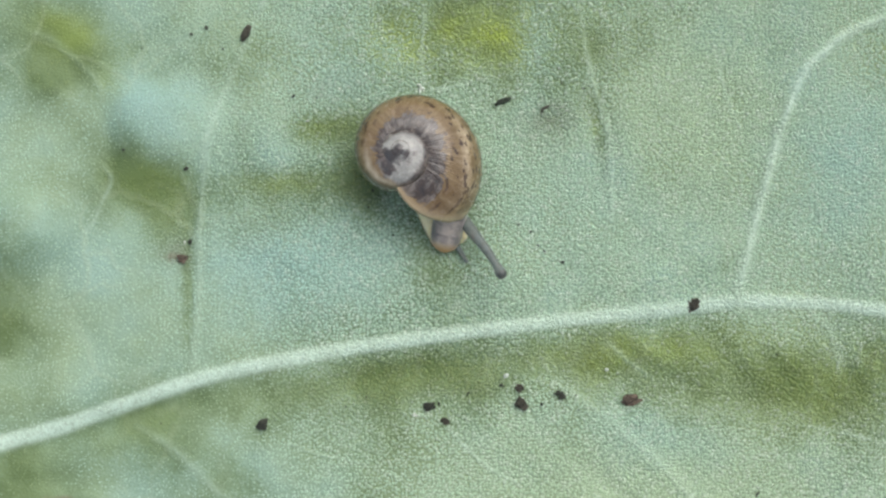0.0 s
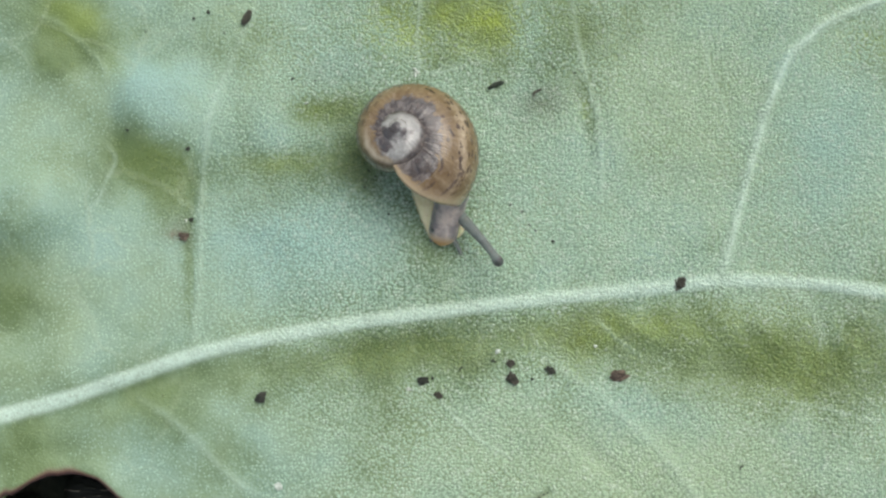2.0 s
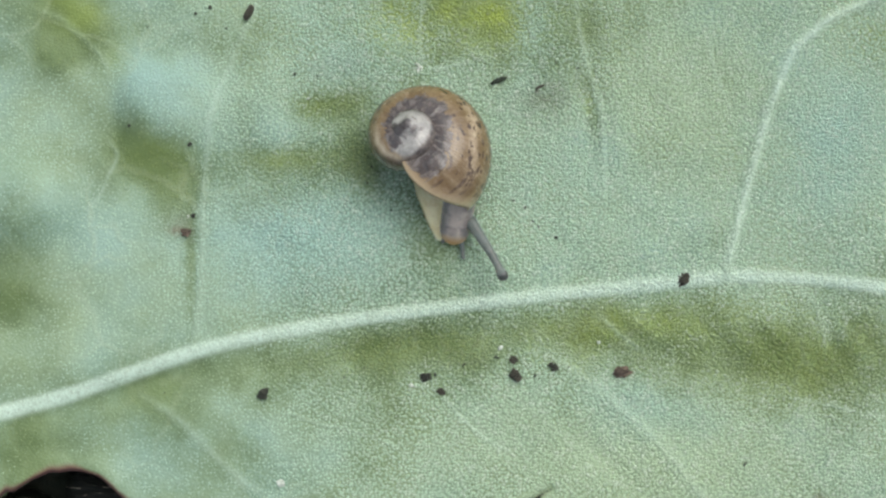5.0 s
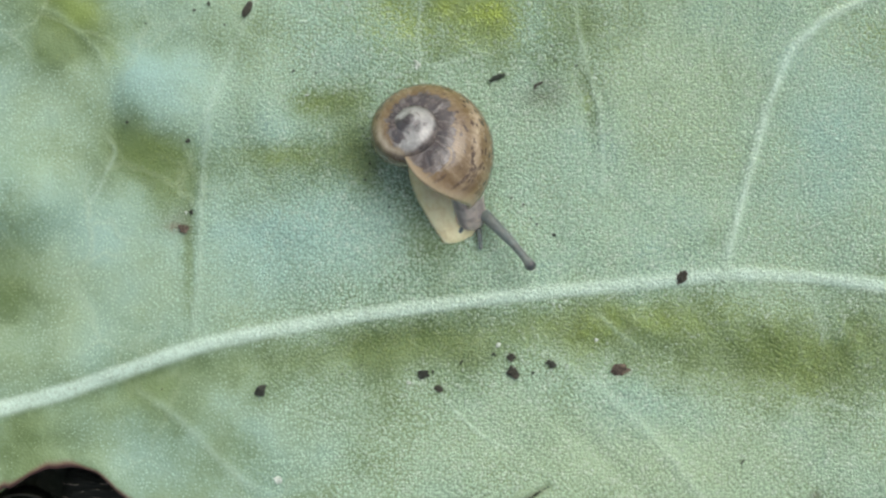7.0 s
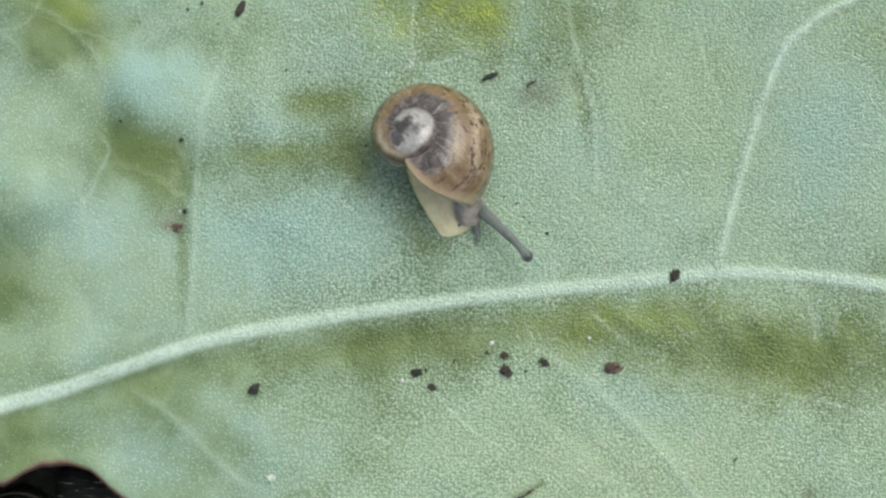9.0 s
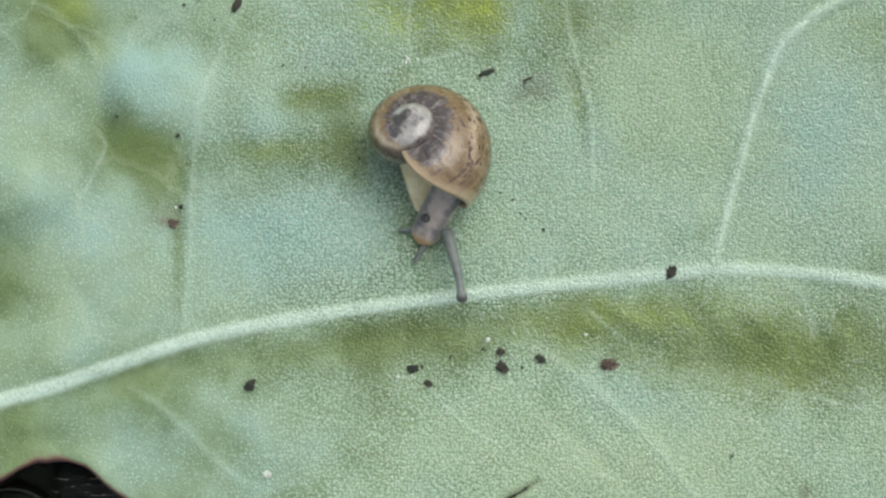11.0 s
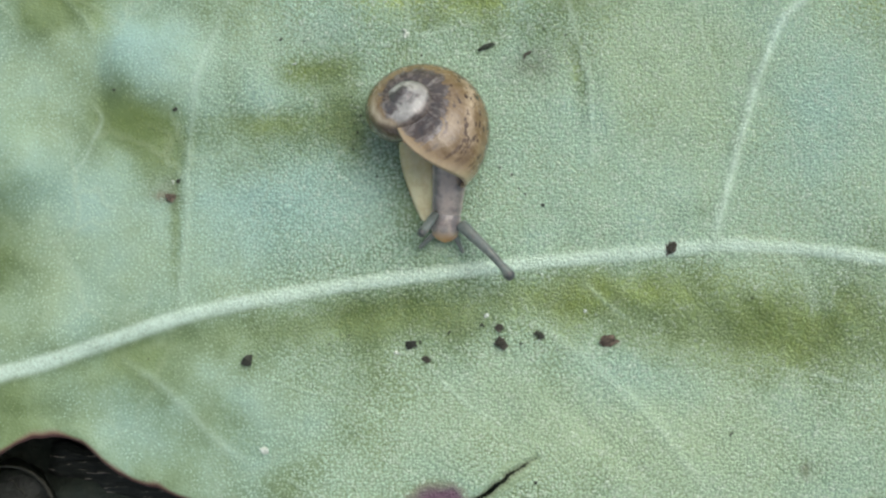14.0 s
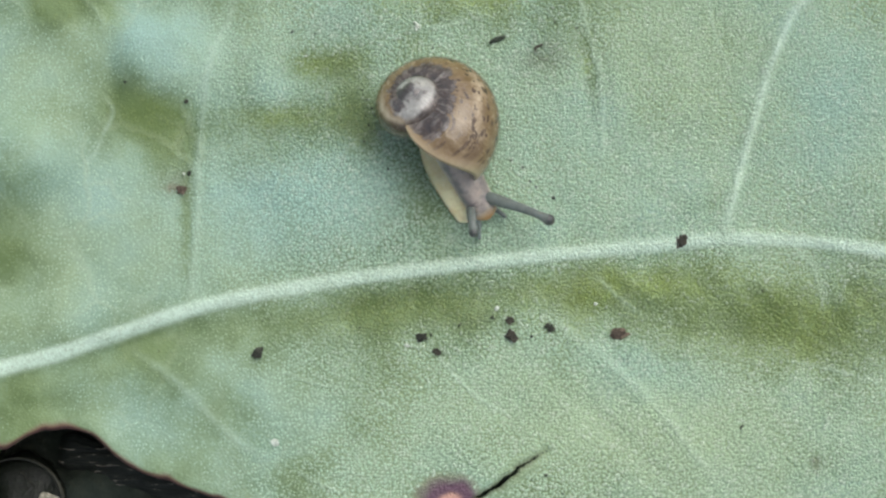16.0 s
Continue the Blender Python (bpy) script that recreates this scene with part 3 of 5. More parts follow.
def build_leaf():
    edge = np.array(smooth_line(EDGE_X, 8))
    edge = edge[np.argsort(edge[:, 0])]
    xs = stretched(-51.5, -20.6, 20.6, 51.5, 560, 36)
    low = np.interp(xs, edge[:, 0], edge[:, 1]) + 0.10 * (lattice(xs, xs * 0, 0.45, 21) - 0.5)
    top = np.minimum(33.0 * np.sqrt(np.clip(1 - (xs / 52.5) ** 2, 0, 1)) ** 0.9 + 1.0, 33.0)
    ys = stretched(-24.6, -13.4, 13.4, 33.5, 380, 30)
    ks = (ys - ys[0]) / (ys[-1] - ys[0])
    n, m = len(xs), len(ys)
    # rows keep level in the middle and bend to follow the margins
    X = np.repeat(xs[:, None], m, 1)
    Y = np.clip(ys[None], low[:, None], top[:, None])
    squeeze = 0.9
    for i in range(n):
        free = (ys > low[i] + squeeze) & (ys < top[i] - squeeze)
        a, b = np.argmax(free), m - 1 - np.argmax(free[::-1])
        Y[i, : a + 1] = np.linspace(low[i], ys[a], a + 1) if a < 40 else np.concatenate([np.full(a - 40, low[i]) + np.linspace(0, 0.02, a - 40), np.linspace(low[i] + 0.021, ys[a], 41)])
        Y[i, b:] = np.linspace(ys[b], top[i], m - b)
    Z = leaf_form(X, Y)
    felt, yellow, nap, blue_tint = leaf_coat(X, Y)
    gap = np.minimum(Y - low[:, None], top[:, None] - Y)
    gap = np.minimum(gap, 52.0 - np.abs(X))
    reach = 0.19 + 0.24 * lattice(X, Y, 0.9, 22)
    rim = np.clip(1.15 - gap / reach, 0, 1)
    Z = Z - 0.16 * np.clip(1 - gap / 0.28, 0, 1) ** 2 + 0.03 * np.exp(-((gap - 0.55) / 0.35) ** 2)
    felt = np.clip(felt - 0.30 * np.exp(-gap / 0.9), 0.02, 1.1)
    crack, k, _ = along(X, Y, CRACK)
    width = (0.025 + 0.14 * np.clip(k * 2.2, 0, 1)) * (0.7 + 0.6 * lattice(X, Y, 0.22, 23))
    rim = np.clip(rim + 0.4 * blob(X, Y, (-11.49, 0.94), 0.62, 0.26) * (0.5 + lattice(X, Y, 0.15, 27)), 0, 1)
    bare = np.clip(1.25 - crack / (width + 0.07), 0, 1) * np.clip(k * 12, 0, 1)
    bare = np.clip(bare + stains(X, Y), 0, 1)
    Z = Z - 0.10 * np.exp(-(crack / 0.14) ** 2) + 0.09 * np.exp(-((crack - 0.30) / 0.14) ** 2) * np.clip(k * 6, 0, 1)
    spot = np.clip(1.25 - np.hypot(X - SPOT[0], (Y - SPOT[1]) * 1.1) / 1.45 + 0.25 * (lattice(X, Y, 0.5, 24) - 0.5), 0, 1)
    index = np.arange(n * m).reshape(n, m)
    open_ = crack < width * 0.55
    keep = ~(open_[:-1, :-1] & open_[1:, 1:])
    quads = np.stack([index[:-1, :-1], index[1:, :-1], index[1:, 1:], index[:-1, 1:]], -1)[keep].reshape(-1, 4)
    top_v = np.stack([X, Y, Z], -1).reshape(-1, 3)
    # the other face of the blade, coarser, joined round the margin
    cx = np.unique(np.concatenate([np.arange(0, n, 6), [n - 1]]))
    frac = np.linspace(0, 1, 40)
    UX = np.repeat(xs[cx][:, None], 40, 1)
    UY = low[cx][:, None] + (top[cx] - low[cx])[:, None] * frac[None]
    UZ = leaf_form(UX, UY) - THICK - 0.25
    base = len(top_v)
    under = base + np.arange(len(cx) * 40).reshape(len(cx), 40)
    uq = np.stack([under[:-1, :-1], under[:-1, 1:], under[1:, 1:], under[1:, :-1]], -1)
    near = along(0.25 * (UX[:-1, :-1] + UX[1:, :-1] + UX[1:, 1:] + UX[:-1, 1:]), 0.25 * (UY[:-1, :-1] + UY[1:, :-1] + UY[1:, 1:] + UY[:-1, 1:]), CRACK)[0]
    uq = uq[near > 0.9].reshape(-1, 4)
    # the cut margin: full-resolution lip, then the under face tucked behind it
    lip = base + under.size + np.arange(n)
    lip_v = np.stack([xs, low + 0.03, Z[:, 0] - THICK], -1)
    lq = np.stack([index[:-1, 0], lip[:-1], lip[1:], index[1:, 0]], -1)
    lip2 = lip[-1] + 1 + np.arange(n)
    lip2_v = np.stack([xs, top - 0.03, Z[:, -1] - THICK], -1)
    lq2 = np.stack([index[:-1, -1], index[1:, -1], lip2[1:], lip2[:-1]], -1)
    verts = np.concatenate([top_v, np.stack([UX, UY, UZ], -1).reshape(-1, 3), lip_v, lip2_v]) * MM
    faces = np.concatenate([quads, uq, lq, lq2])
    mesh = grid_mesh("leaf", verts.tolist(), faces.tolist(), LEAF)
    extra = under.size + 2 * n
    lips = np.concatenate([np.zeros(under.size), np.ones(2 * n)])
    for name, a, tail in (("felt", felt, 0.2), ("yellow", yellow, 0.0), ("blue_tint", blue_tint, 0.4), ("nap", nap, 1.0), ("spot", spot, 0.0), ("rim", rim, None), ("bare", bare, 0.0)):
        set_attr(mesh, name, np.concatenate([a.ravel(), lips if tail is None else np.full(extra, tail)]))
    leaf = tagged(new("leaf"), "pale green felted leaf underside with raised veins and an eaten margin", "leaf")
    mesh.name = "blade"
    new("blade", mesh).parent = leaf
    add_vein(leaf, "midrib", MIDRIB, None, 0.085, 0.95, "thick whitish midrib")
    for line, w, up, paleness in VEINS:
        add_vein(leaf, "side_vein", line, w, up, paleness)
    add_hairs(leaf, edge)
    return leaf


def add_hairs(leaf, edge):
    """The felt itself: a five-rayed tuft of hair every seventh of a millimetre."""
    rnd = np.random.RandomState(71)
    step = 0.142
    gx, gy = np.meshgrid(np.arange(-20.6, 20.6, step), np.arange(-14.2, 13.6, step), indexing="ij")
    x = (gx + step * 0.75 * (rnd.rand(*gx.shape) - 0.5)).ravel()
    y = (gy + step * 0.75 * (rnd.rand(*gx.shape) - 0.5)).ravel()
    felt, yellow, nap, blue_tint = leaf_coat(x, y)
    keep = y > np.interp(x, edge[:, 0], edge[:, 1]) + 0.3 + 0.5 * rnd.rand(x.size)
    keep &= along(x, y, CRACK)[0] > 0.2
    keep &= np.hypot(x - SPOT[0], y - SPOT[1]) > 1.35 + 0.5 * rnd.rand(x.size)
    keep &= (rnd.rand(x.size) < 0.62 + 0.4 * felt) & (rnd.rand(x.size) < 0.1 + nap)
    x, y, felt, yellow, nap, blue_tint = (a[keep] for a in (x, y, felt, yellow, nap, blue_tint))
    z = leaf_form(x, y)
    d, k, side = along(x, y, MIDRIB)
    rib = np.exp(-np.abs(d / (0.43 - 0.17 * k)) ** 2.8)
    z = z + 0.085 * rib
    crest = 0.8 * rib
    for line, w, up, paleness in VEINS:
        d2, k2, _ = along(x, y, line)
        ridge = np.exp(-(d2 / w) ** 2) * np.clip(1.8 * np.sin(np.pi * np.clip(k2, 0, 1)), 0, 1) ** 0.5
        z = z + 0.8 * up * ridge
        crest = np.maximum(crest, 1.4 * paleness * ridge)
    n = x.size
    size = (0.25 + 0.75 * nap) * (0.75 + 0.5 * rnd.rand(n)) * np.where((rib > 0.3) & (side < 0), 0.6, 1.0)
    a = 2 * np.pi * (rnd.rand(n)[:, None] + np.arange(5)[None] / 5) + 0.5 * (rnd.rand(n, 5) - 0.5)
    tip = 0.098 * size[:, None] * (0.7 + 0.6 * rnd.rand(n, 5))
    pit = 0.036 * size[:, None]
    verts = np.zeros((n, 11, 3))
    verts[:, 0] = np.stack([x, y, z + 0.080 * size], -1)
    verts[:, 1::2] = np.stack([x[:, None] + tip * np.cos(a), y[:, None] + tip * np.sin(a), z[:, None] + 0.030 * size[:, None] * (0.4 + 1.2 * rnd.rand(n, 5))], -1)
    verts[:, 2::2] = np.stack([x[:, None] + pit * np.cos(a + 0.63), y[:, None] + pit * np.sin(a + 0.63), (z - 0.004)[:, None] + 0 * a], -1)
    tris = np.array([(0, 1 + i, 1 + (i + 1) % 10) for i in range(10)])
    index = (np.arange(n)[:, None, None] * 11 + tris[None]).reshape(-1)
    mesh = bpy.data.meshes.new("felt_hairs")
    mesh.vertices.add(n * 11)
    mesh.vertices.foreach_set("co", (verts * MM).astype(np.float32).ravel())
    mesh.loops.add(len(index))
    mesh.loops.foreach_set("vertex_index", index.astype(np.int32))
    mesh.polygons.add(len(index) // 3)
    mesh.polygons.foreach_set("loop_start", np.arange(0, len(index), 3, dtype=np.int32))
    mesh.update(calc_edges=True)
    mesh.materials.append(HAIRS)
    for key, values in (("felt", felt), ("rib", np.clip(crest, 0, 0.95)), ("bare", stains(x, y)), ("yellow", yellow), ("blue_tint", blue_tint), ("nap", np.maximum(nap ** 2, 0.9 * rib))):
        set_attr(mesh, key, np.repeat(values, 11))
    hairs = tagged(new("felt_hairs", mesh), "short pale star-shaped hairs felting the leaf", kind="stuff")
    hairs.parent = leaf


def add_vein(leaf, name, line, half, up, paleness, label=""):
    """A raised vein on the blade, its flanks running out into the felt."""
    pts = np.array(line)
    run = np.concatenate([[0], np.cumsum(np.hypot(*np.diff(pts, axis=0).T))])
    step = np.arange(0, run[-1], 0.09)
    px, py = np.interp(step, run, pts[:, 0]), np.interp(step, run, pts[:, 1])
    for _ in range(3):
        px[1:-1], py[1:-1] = (px[:-2] + 2 * px[1:-1] + px[2:]) / 4, (py[:-2] + 2 * py[1:-1] + py[2:]) / 4
    dx, dy = np.gradient(px), np.gradient(py)
    n = np.hypot(dx, dy)
    k = step / run[-1]
    w = (0.43 - 0.17 * k if half is None else np.full(len(k), half)) * (1 + 0.14 * (lattice(px, py, 0.8, 6) - 0.5))
    across = np.linspace(-2.1, 2.1, 25)
    X = px[:, None] - (dy / n)[:, None] * across[None] * w[:, None]
    Y = py[:, None] + (dx / n)[:, None] * across[None] * w[:, None]
    fade = (np.clip(1.8 * np.sin(np.pi * np.clip(k, 0, 1)), 0, 1) ** 0.5)[:, None] if half else np.ones((len(k), 1))
    waver = 0.6 + 0.8 * lattice(X, Y, 0.55, 8) if half else 1 + 0.25 * (lattice(X, Y, 0.4, 9) - 0.5)
    power = 2 if half else 2.8
    form = np.exp(-np.abs(across[None]) ** power) * fade * waver
    Z = leaf_form(X, Y) + up * form - 0.03 * np.clip(np.abs(across[None]) - 1.5, 0, 1) + 0.004
    index = np.arange(X.size).reshape(X.shape)
    q = np.stack([index[:-1, :-1], index[1:, :-1], index[1:, 1:], index[:-1, 1:]], -1).reshape(-1, 4)
    mesh = grid_mesh(name, (np.stack([X, Y, Z], -1).reshape(-1, 3) * MM).tolist(), q.tolist(), LEAF)
    felt, yellow, nap, blue_tint = leaf_coat(X, Y)
    rib = paleness * np.exp(-np.abs(across[None] * 1.1) ** (4 if half is None else 2)) * fade * waver
    for key, values in (("felt", felt), ("yellow", yellow), ("nap", nap), ("blue_tint", blue_tint), ("rib", np.clip(rib, 0, 1))):
        set_attr(mesh, key, values)
    ob = new(name, mesh)
    ob.parent = leaf
    if label:
        ob["label"] = label


def part(name, bm, material, parent=None, label=""):
    mesh = bpy.data.meshes.new(name)
    bm.to_mesh(mesh)
    bm.free()
    mesh.materials.append(material)
    mesh.polygons.foreach_set("use_smooth", np.ones(len(mesh.polygons), dtype=bool))
    ob = new(name, mesh)
    if parent:
        ob.parent = parent
    if label:
        ob["label"] = label
    return ob


# ---- ground below the leaf ----
def build_ground():
    r = np.concatenate([np.linspace(0, 0.09, 90), 0.09 * (40 / 0.09) ** (np.arange(1, 31) / 30)])
    a = np.linspace(0, 2 * np.pi, 160, endpoint=False)
    X, Y = np.outer(r, np.cos(a)) - 0.012, np.outer(r, np.sin(a)) - 0.010
    near = np.exp(-np.outer(r, np.ones(len(a))) / 0.25)
    Z = -0.0125 + near * 0.001 * (5.0 * (lattice(X / MM, Y / MM, 9.0, 31) - 0.5) + 3.0 * (lattice(X / MM, Y / MM, 3.2, 32) - 0.5) + 1.4 * (lattice(X / MM, Y / MM, 1.3, 33) - 0.5))
    n, m = X.shape
    index = np.arange(n * m).reshape(n, m)
    nxt = np.roll(index, -1, 1)
    q = np.stack([index[:-1], index[1:], nxt[1:], nxt[:-1]], -1).reshape(-1, 4)
    mesh = grid_mesh("ground", np.stack([X, Y, Z], -1).reshape(-1, 3).tolist(), q.tolist(), SOIL)
    return tagged(new("ground", mesh), "dark damp soil under the leaf", "ground", kind="structure")


def tube(path, radii, sides=10, wobble=0.0, seed=1):
    """A bmesh of a round, capped tube through the points (mm) with those radii."""
    rnd = random.Random(seed)
    bm = bmesh.new()
    rings = []
    pts = [Vector(p) for p in path]
    ref = Vector((0, 0, 1))
    for i, p in enumerate(pts):
        d = (pts[min(i + 1, len(pts) - 1)] - pts[max(i - 1, 0)]).normalized()
        side = d.cross(ref)
        side = side.normalized() if side.length > 1e-4 else Vector((0, 1, 0))
        up = side.cross(d)
        ring = []
        for k in range(sides):
            w = 2 * math.pi * k / sides
            rr = radii[i] * (1 + wobble * (rnd.random() - 0.5))
            ring.append(bm.verts.new((p + side * math.cos(w) * rr + up * math.sin(w) * rr) * MM))
        rings.append(ring)
    for a, b in zip(rings, rings[1:]):
        for k in range(sides):
            bm.faces.new((a[k], a[(k + 1) % sides], b[(k + 1) % sides], b[k]))
    bm.faces.new(rings[0][::-1])
    bm.faces.new(rings[-1])
    bmesh.ops.recalc_face_normals(bm, faces=bm.faces)
    return bm


def build_litter():
    # a flat splinter of rotten bark
    p, q = (-17.92, -11.15), (-9.02, -13.51)
    path = [(p[0] + (q[0] - p[0]) * i / 16, p[1] + (q[1] - p[1]) * i / 16 + 0.08 * math.sin(i), -6.2) for i in range(17)]
    bm = tube(path, [0.75 + 0.10 * math.sin(i * 1.7) + 0.03 * i for i in range(17)], 26, 0.16, 5)
    for v in bm.verts:
        v.co.z = (v.co.z + 0.0062) * 0.55 - 0.0062
    tagged(part("bark_splinter", bm, BARK), "dark rotten bark splinter lying on the soil", "bark")
    # thin arc added along the wet pebble's edge to stand for its rim light
    c = (-19.54, -13.51)
    arc = [(c[0] + 2.15 * math.sin(a), c[1] + 2.15 * math.cos(a), -4.6) for a in np.linspace(-0.5, 1.5, 18)]
    tagged(part("rootlet", tube(arc, [0.05 + 0.004 * i for i in range(18)], 8, 0.3, 6), ROOT), "thin curved olive-brown strip standing for the wet pebble's rim light", "root")
    b = (-19.56, -12.14)
    wig = [(b[0] + 0.09 * i, b[1] + 0.10 * math.sin(i * 1.1) - 0.012 * i * i, -5.0) for i in range(11)]
    tagged(part("rootlet", tube(wig, [0.05] * 11, 7, 0.2, 7), ROOT), "fine pale root hair over dark soil", "root")
    lump("stone", (-18.14, -13.39), 0.62, 0.50, 0.40, 20, STONE, "small pale buff angular stone on the soil", "stone", 77, z=-5.0, rough=0.35)
    for i, (x, y, s) in enumerate(((-19.5, -12.6, 0.7), (-18.4, -13.2, 0.5), (-20.6, -11.4, 0.6), (-16.4, -12.9, 0.6), (-14.6, -13.6, 0.5), (-21.2, -13.4, 0.8))):
        lump("soil_clod", (x, y), s, s * 0.8, s * 0.7, 40 * i, SOIL, "small clod of dark damp soil", "soil", 80 + i, z=-7.4 + 0.1 * i, rough=0.4)
    bm = bmesh.new()
    bmesh.ops.create_icosphere(bm, subdivisions=4, radius=1.0)
    for v in bm.verts:
        v.co = Vector((2.15 * v.co.x, 2.1 * v.co.y, 1.3 * v.co.z)) * (1 + 0.20 * noise.noise(v.co * 1.7) + 0.08 * noise.noise(v.co * 5.0)) * MM + Vector((-19.6, -13.6, -6.0)) * MM
    tagged(part("wet_pebble", bm, WET), "glossy dark wet pebble on the soil under the leaf", "pebble")
    # what carries the litter up to the leaf: a heap of soil
    bm = bmesh.new()
    bmesh.ops.create_icosphere(bm, subdivisions=5, radius=1.0)
    for v in bm.verts:
        d = v.co.normalized()
        v.co = Vector((d.x * 13, d.y * 8, d.z * 5.2)) * (1 + 0.16 * noise.fractal(d * 3.0, 0.8, 2.0, 4)) * MM + Vector((-17, -14.5, -11.3)) * MM
    tagged(part("soil_mound", bm, SOIL), "low heap of crumbly dark soil under the leaf", "soil")


# ---- crumbs on the leaf ----
def lump(name, at, rx, ry, rz, turn, material, label, category, seed, z=None, group="", rough=0.42, grains=1):
    """A crumb: one rough grain, or several angular grains caked together."""
    rnd = random.Random(seed)
    rx, ry = 1.15 * rx, 1.15 * ry
    bm = bmesh.new()
    for g in range(grains):
        size = 1.0 if grains == 1 else rnd.uniform(0.55, 0.80)
        turn_g = rnd.uniform(0, 6.3)
        reach = 0.0 if grains == 1 else (1 - size) * (0.35 if g == 0 else rnd.uniform(0.75, 1.05))
        mid = Vector((reach * math.cos(turn_g + g * 2.1), reach * math.sin(turn_g + g * 2.1), rnd.uniform(-0.1, 0.3) if grains > 1 else 0.0))
        own = [bm.verts.new(mid + size * rnd.uniform(1.0 - rough, 1.15) * Vector((rnd.gauss(0, 1), rnd.gauss(0, 1), rnd.gauss(0, 1))).normalized()) for _ in range(14)]
        hull = bmesh.ops.convex_hull(bm, input=own)
        bmesh.ops.delete(bm, geom=[v for v in hull["geom_interior"] if isinstance(v, bmesh.types.BMVert)], context="VERTS")
    bmesh.ops.subdivide_edges(bm, edges=bm.edges[:], cuts=2, use_grid_fill=True)
    off = Vector((seed * 3.7, seed * 1.3, 0.4))
    for v in bm.verts:
        k = 1 + rough * (0.55 * noise.noise(v.co * 2.3 + off) + 0.55 * noise.noise(v.co * 5.5 + off))
        v.co = Vector((v.co.x * rx * k, v.co.y * ry * k, v.co.z * rz * k)) * MM
    ob = part(name, bm, material)
    ob.data.polygons.foreach_set("use_smooth", np.zeros(len(ob.data.polygons), dtype=bool))
    base = height(*at) if z is None else z
    ob.matrix_basis = pose(at[0] * MM, at[1] * MM, (base + rz * 0.55 + (0.045 if z is None else 0.0)) * MM, 0, 0, turn)
    return tagged(ob, label, category, group)


def sliver(name, at, length, width, turn, material, label, category, seed, bend=0.15):
    pts = [(length * (i / 8 - 0.5), bend * length * math.sin(i / 8 * 5.0), 0.03 * math.sin(i)) for i in range(9)]
    rad = [width * 0.5 * (0.35 + 0.75 * math.sin(math.pi * (i + 0.7) / 9.4)) for i in range(9)]
    ob = part(name, tube(pts, rad, 9, 0.3, seed), material)
    ob.matrix_basis = pose(at[0] * MM, at[1] * MM, (height(*at) + width * 0.4 + 0.045) * MM, 0, 0, turn)
    return tagged(ob, label, category)


DARK_CRUMBS = [
    ((-7.83, -6.07), 0.27, 0.24, 10), ((-0.85, -5.37), 0.25, 0.19, 0), ((-0.44, -5.29), 0.07, 0.12, 0), ((-3.51, -5.02), 0.10, 0.05, 60), ((-4.37, -5.39), 0.05, 0.05, 0), ((2.27, -4.59), 0.06, 0.05, 0),
    ((3.90, -5.37), 0.11, 0.10, 30), ((4.66, -4.98), 0.19, 0.20, 50), ((13.80, -3.34), 0.07, 0.05, 0), ((-10.88, 1.59), 0.10, 0.09, 0), ((-10.95, 4.66), 0.13, 0.08, 20), ((-13.49, 5.44), 0.09, 0.07, 40), ((-6.44, 7.66), 0.10, 0.06, 45),
]
SPECKS = [
    ((-3.04, 4.42), 0.045), ((-3.26, 4.78), 0.04), ((-2.90, 4.12), 0.05), ((-2.72, 3.95), 0.035), ((-3.42, 5.22), 0.04), ((-0.42, 7.0), 0.05), ((-3.3, 4.1), 0.035),
    ((-10.86, 1.60), 0.09), ((5.42, -5.61), 0.05), ((4.79, 8.12), 0.05), ((5.74, 7.90), 0.05), ((2.17, -4.56), 0.08),
    ((3.46, 1.90), 0.06), ((3.78, 1.32), 0.05), ((4.02, 1.07), 0.05), ((4.80, 0.61), 0.07), ((2.95, 2.22), 0.04), ((-2.29, 1.80), 0.06), ((-10.10, 10.56), 0.08), ((-10.71, 10.27), 0.06), ((-12.83, 9.73), 0.05),
    ((-12.17, -6.07), 0.04), ((5.32, -4.98), 0.03), ((-3.15, 3.68), 0.05), ((-2.90, 3.44), 0.04), ((-3.32, 3.00), 0.05), ((2.10, 5.88), 0.03), ((-9.41, 9.66), 0.05), ((-0.95, -6.07), 0.03), ((-5.46, 7.59), 0.04), ((2.34, 1.12), 0.03), ((4.51, -11.29), 0.06), ((3.90, -11.46), 0.04), ((5.24, -12.06), 0.05),
]
BROWN_CRUMBS = [
    ((2.95, -4.68), 0.22, 0.14, -30), ((3.02, -5.32), 0.27, 0.24, -20), ((7.73, -5.22), 0.36, 0.23, 0), ((-0.17, -6.02), 0.19, 0.14, -20), ((10.32, -1.17), 0.25, 0.22, 30), ((-11.18, 0.89), 0.24, 0.17, -8),
]
PALE_GRAINS = [
    ((-11.10, 1.58), 0.06), ((6.64, -3.95), 0.07),
    ((2.37, -4.17), 0.14), ((6.66, -3.95), 0.08), ((-1.44, -5.76), 0.13), ((-7.07, -9.90), 0.20), ((-11.12, 1.54), 0.08), ((-5.85, 6.61), 0.08), ((4.71, 8.76), 0.07), ((2.15, 2.17), 0.03), ((-1.07, 7.94), 0.09),
]


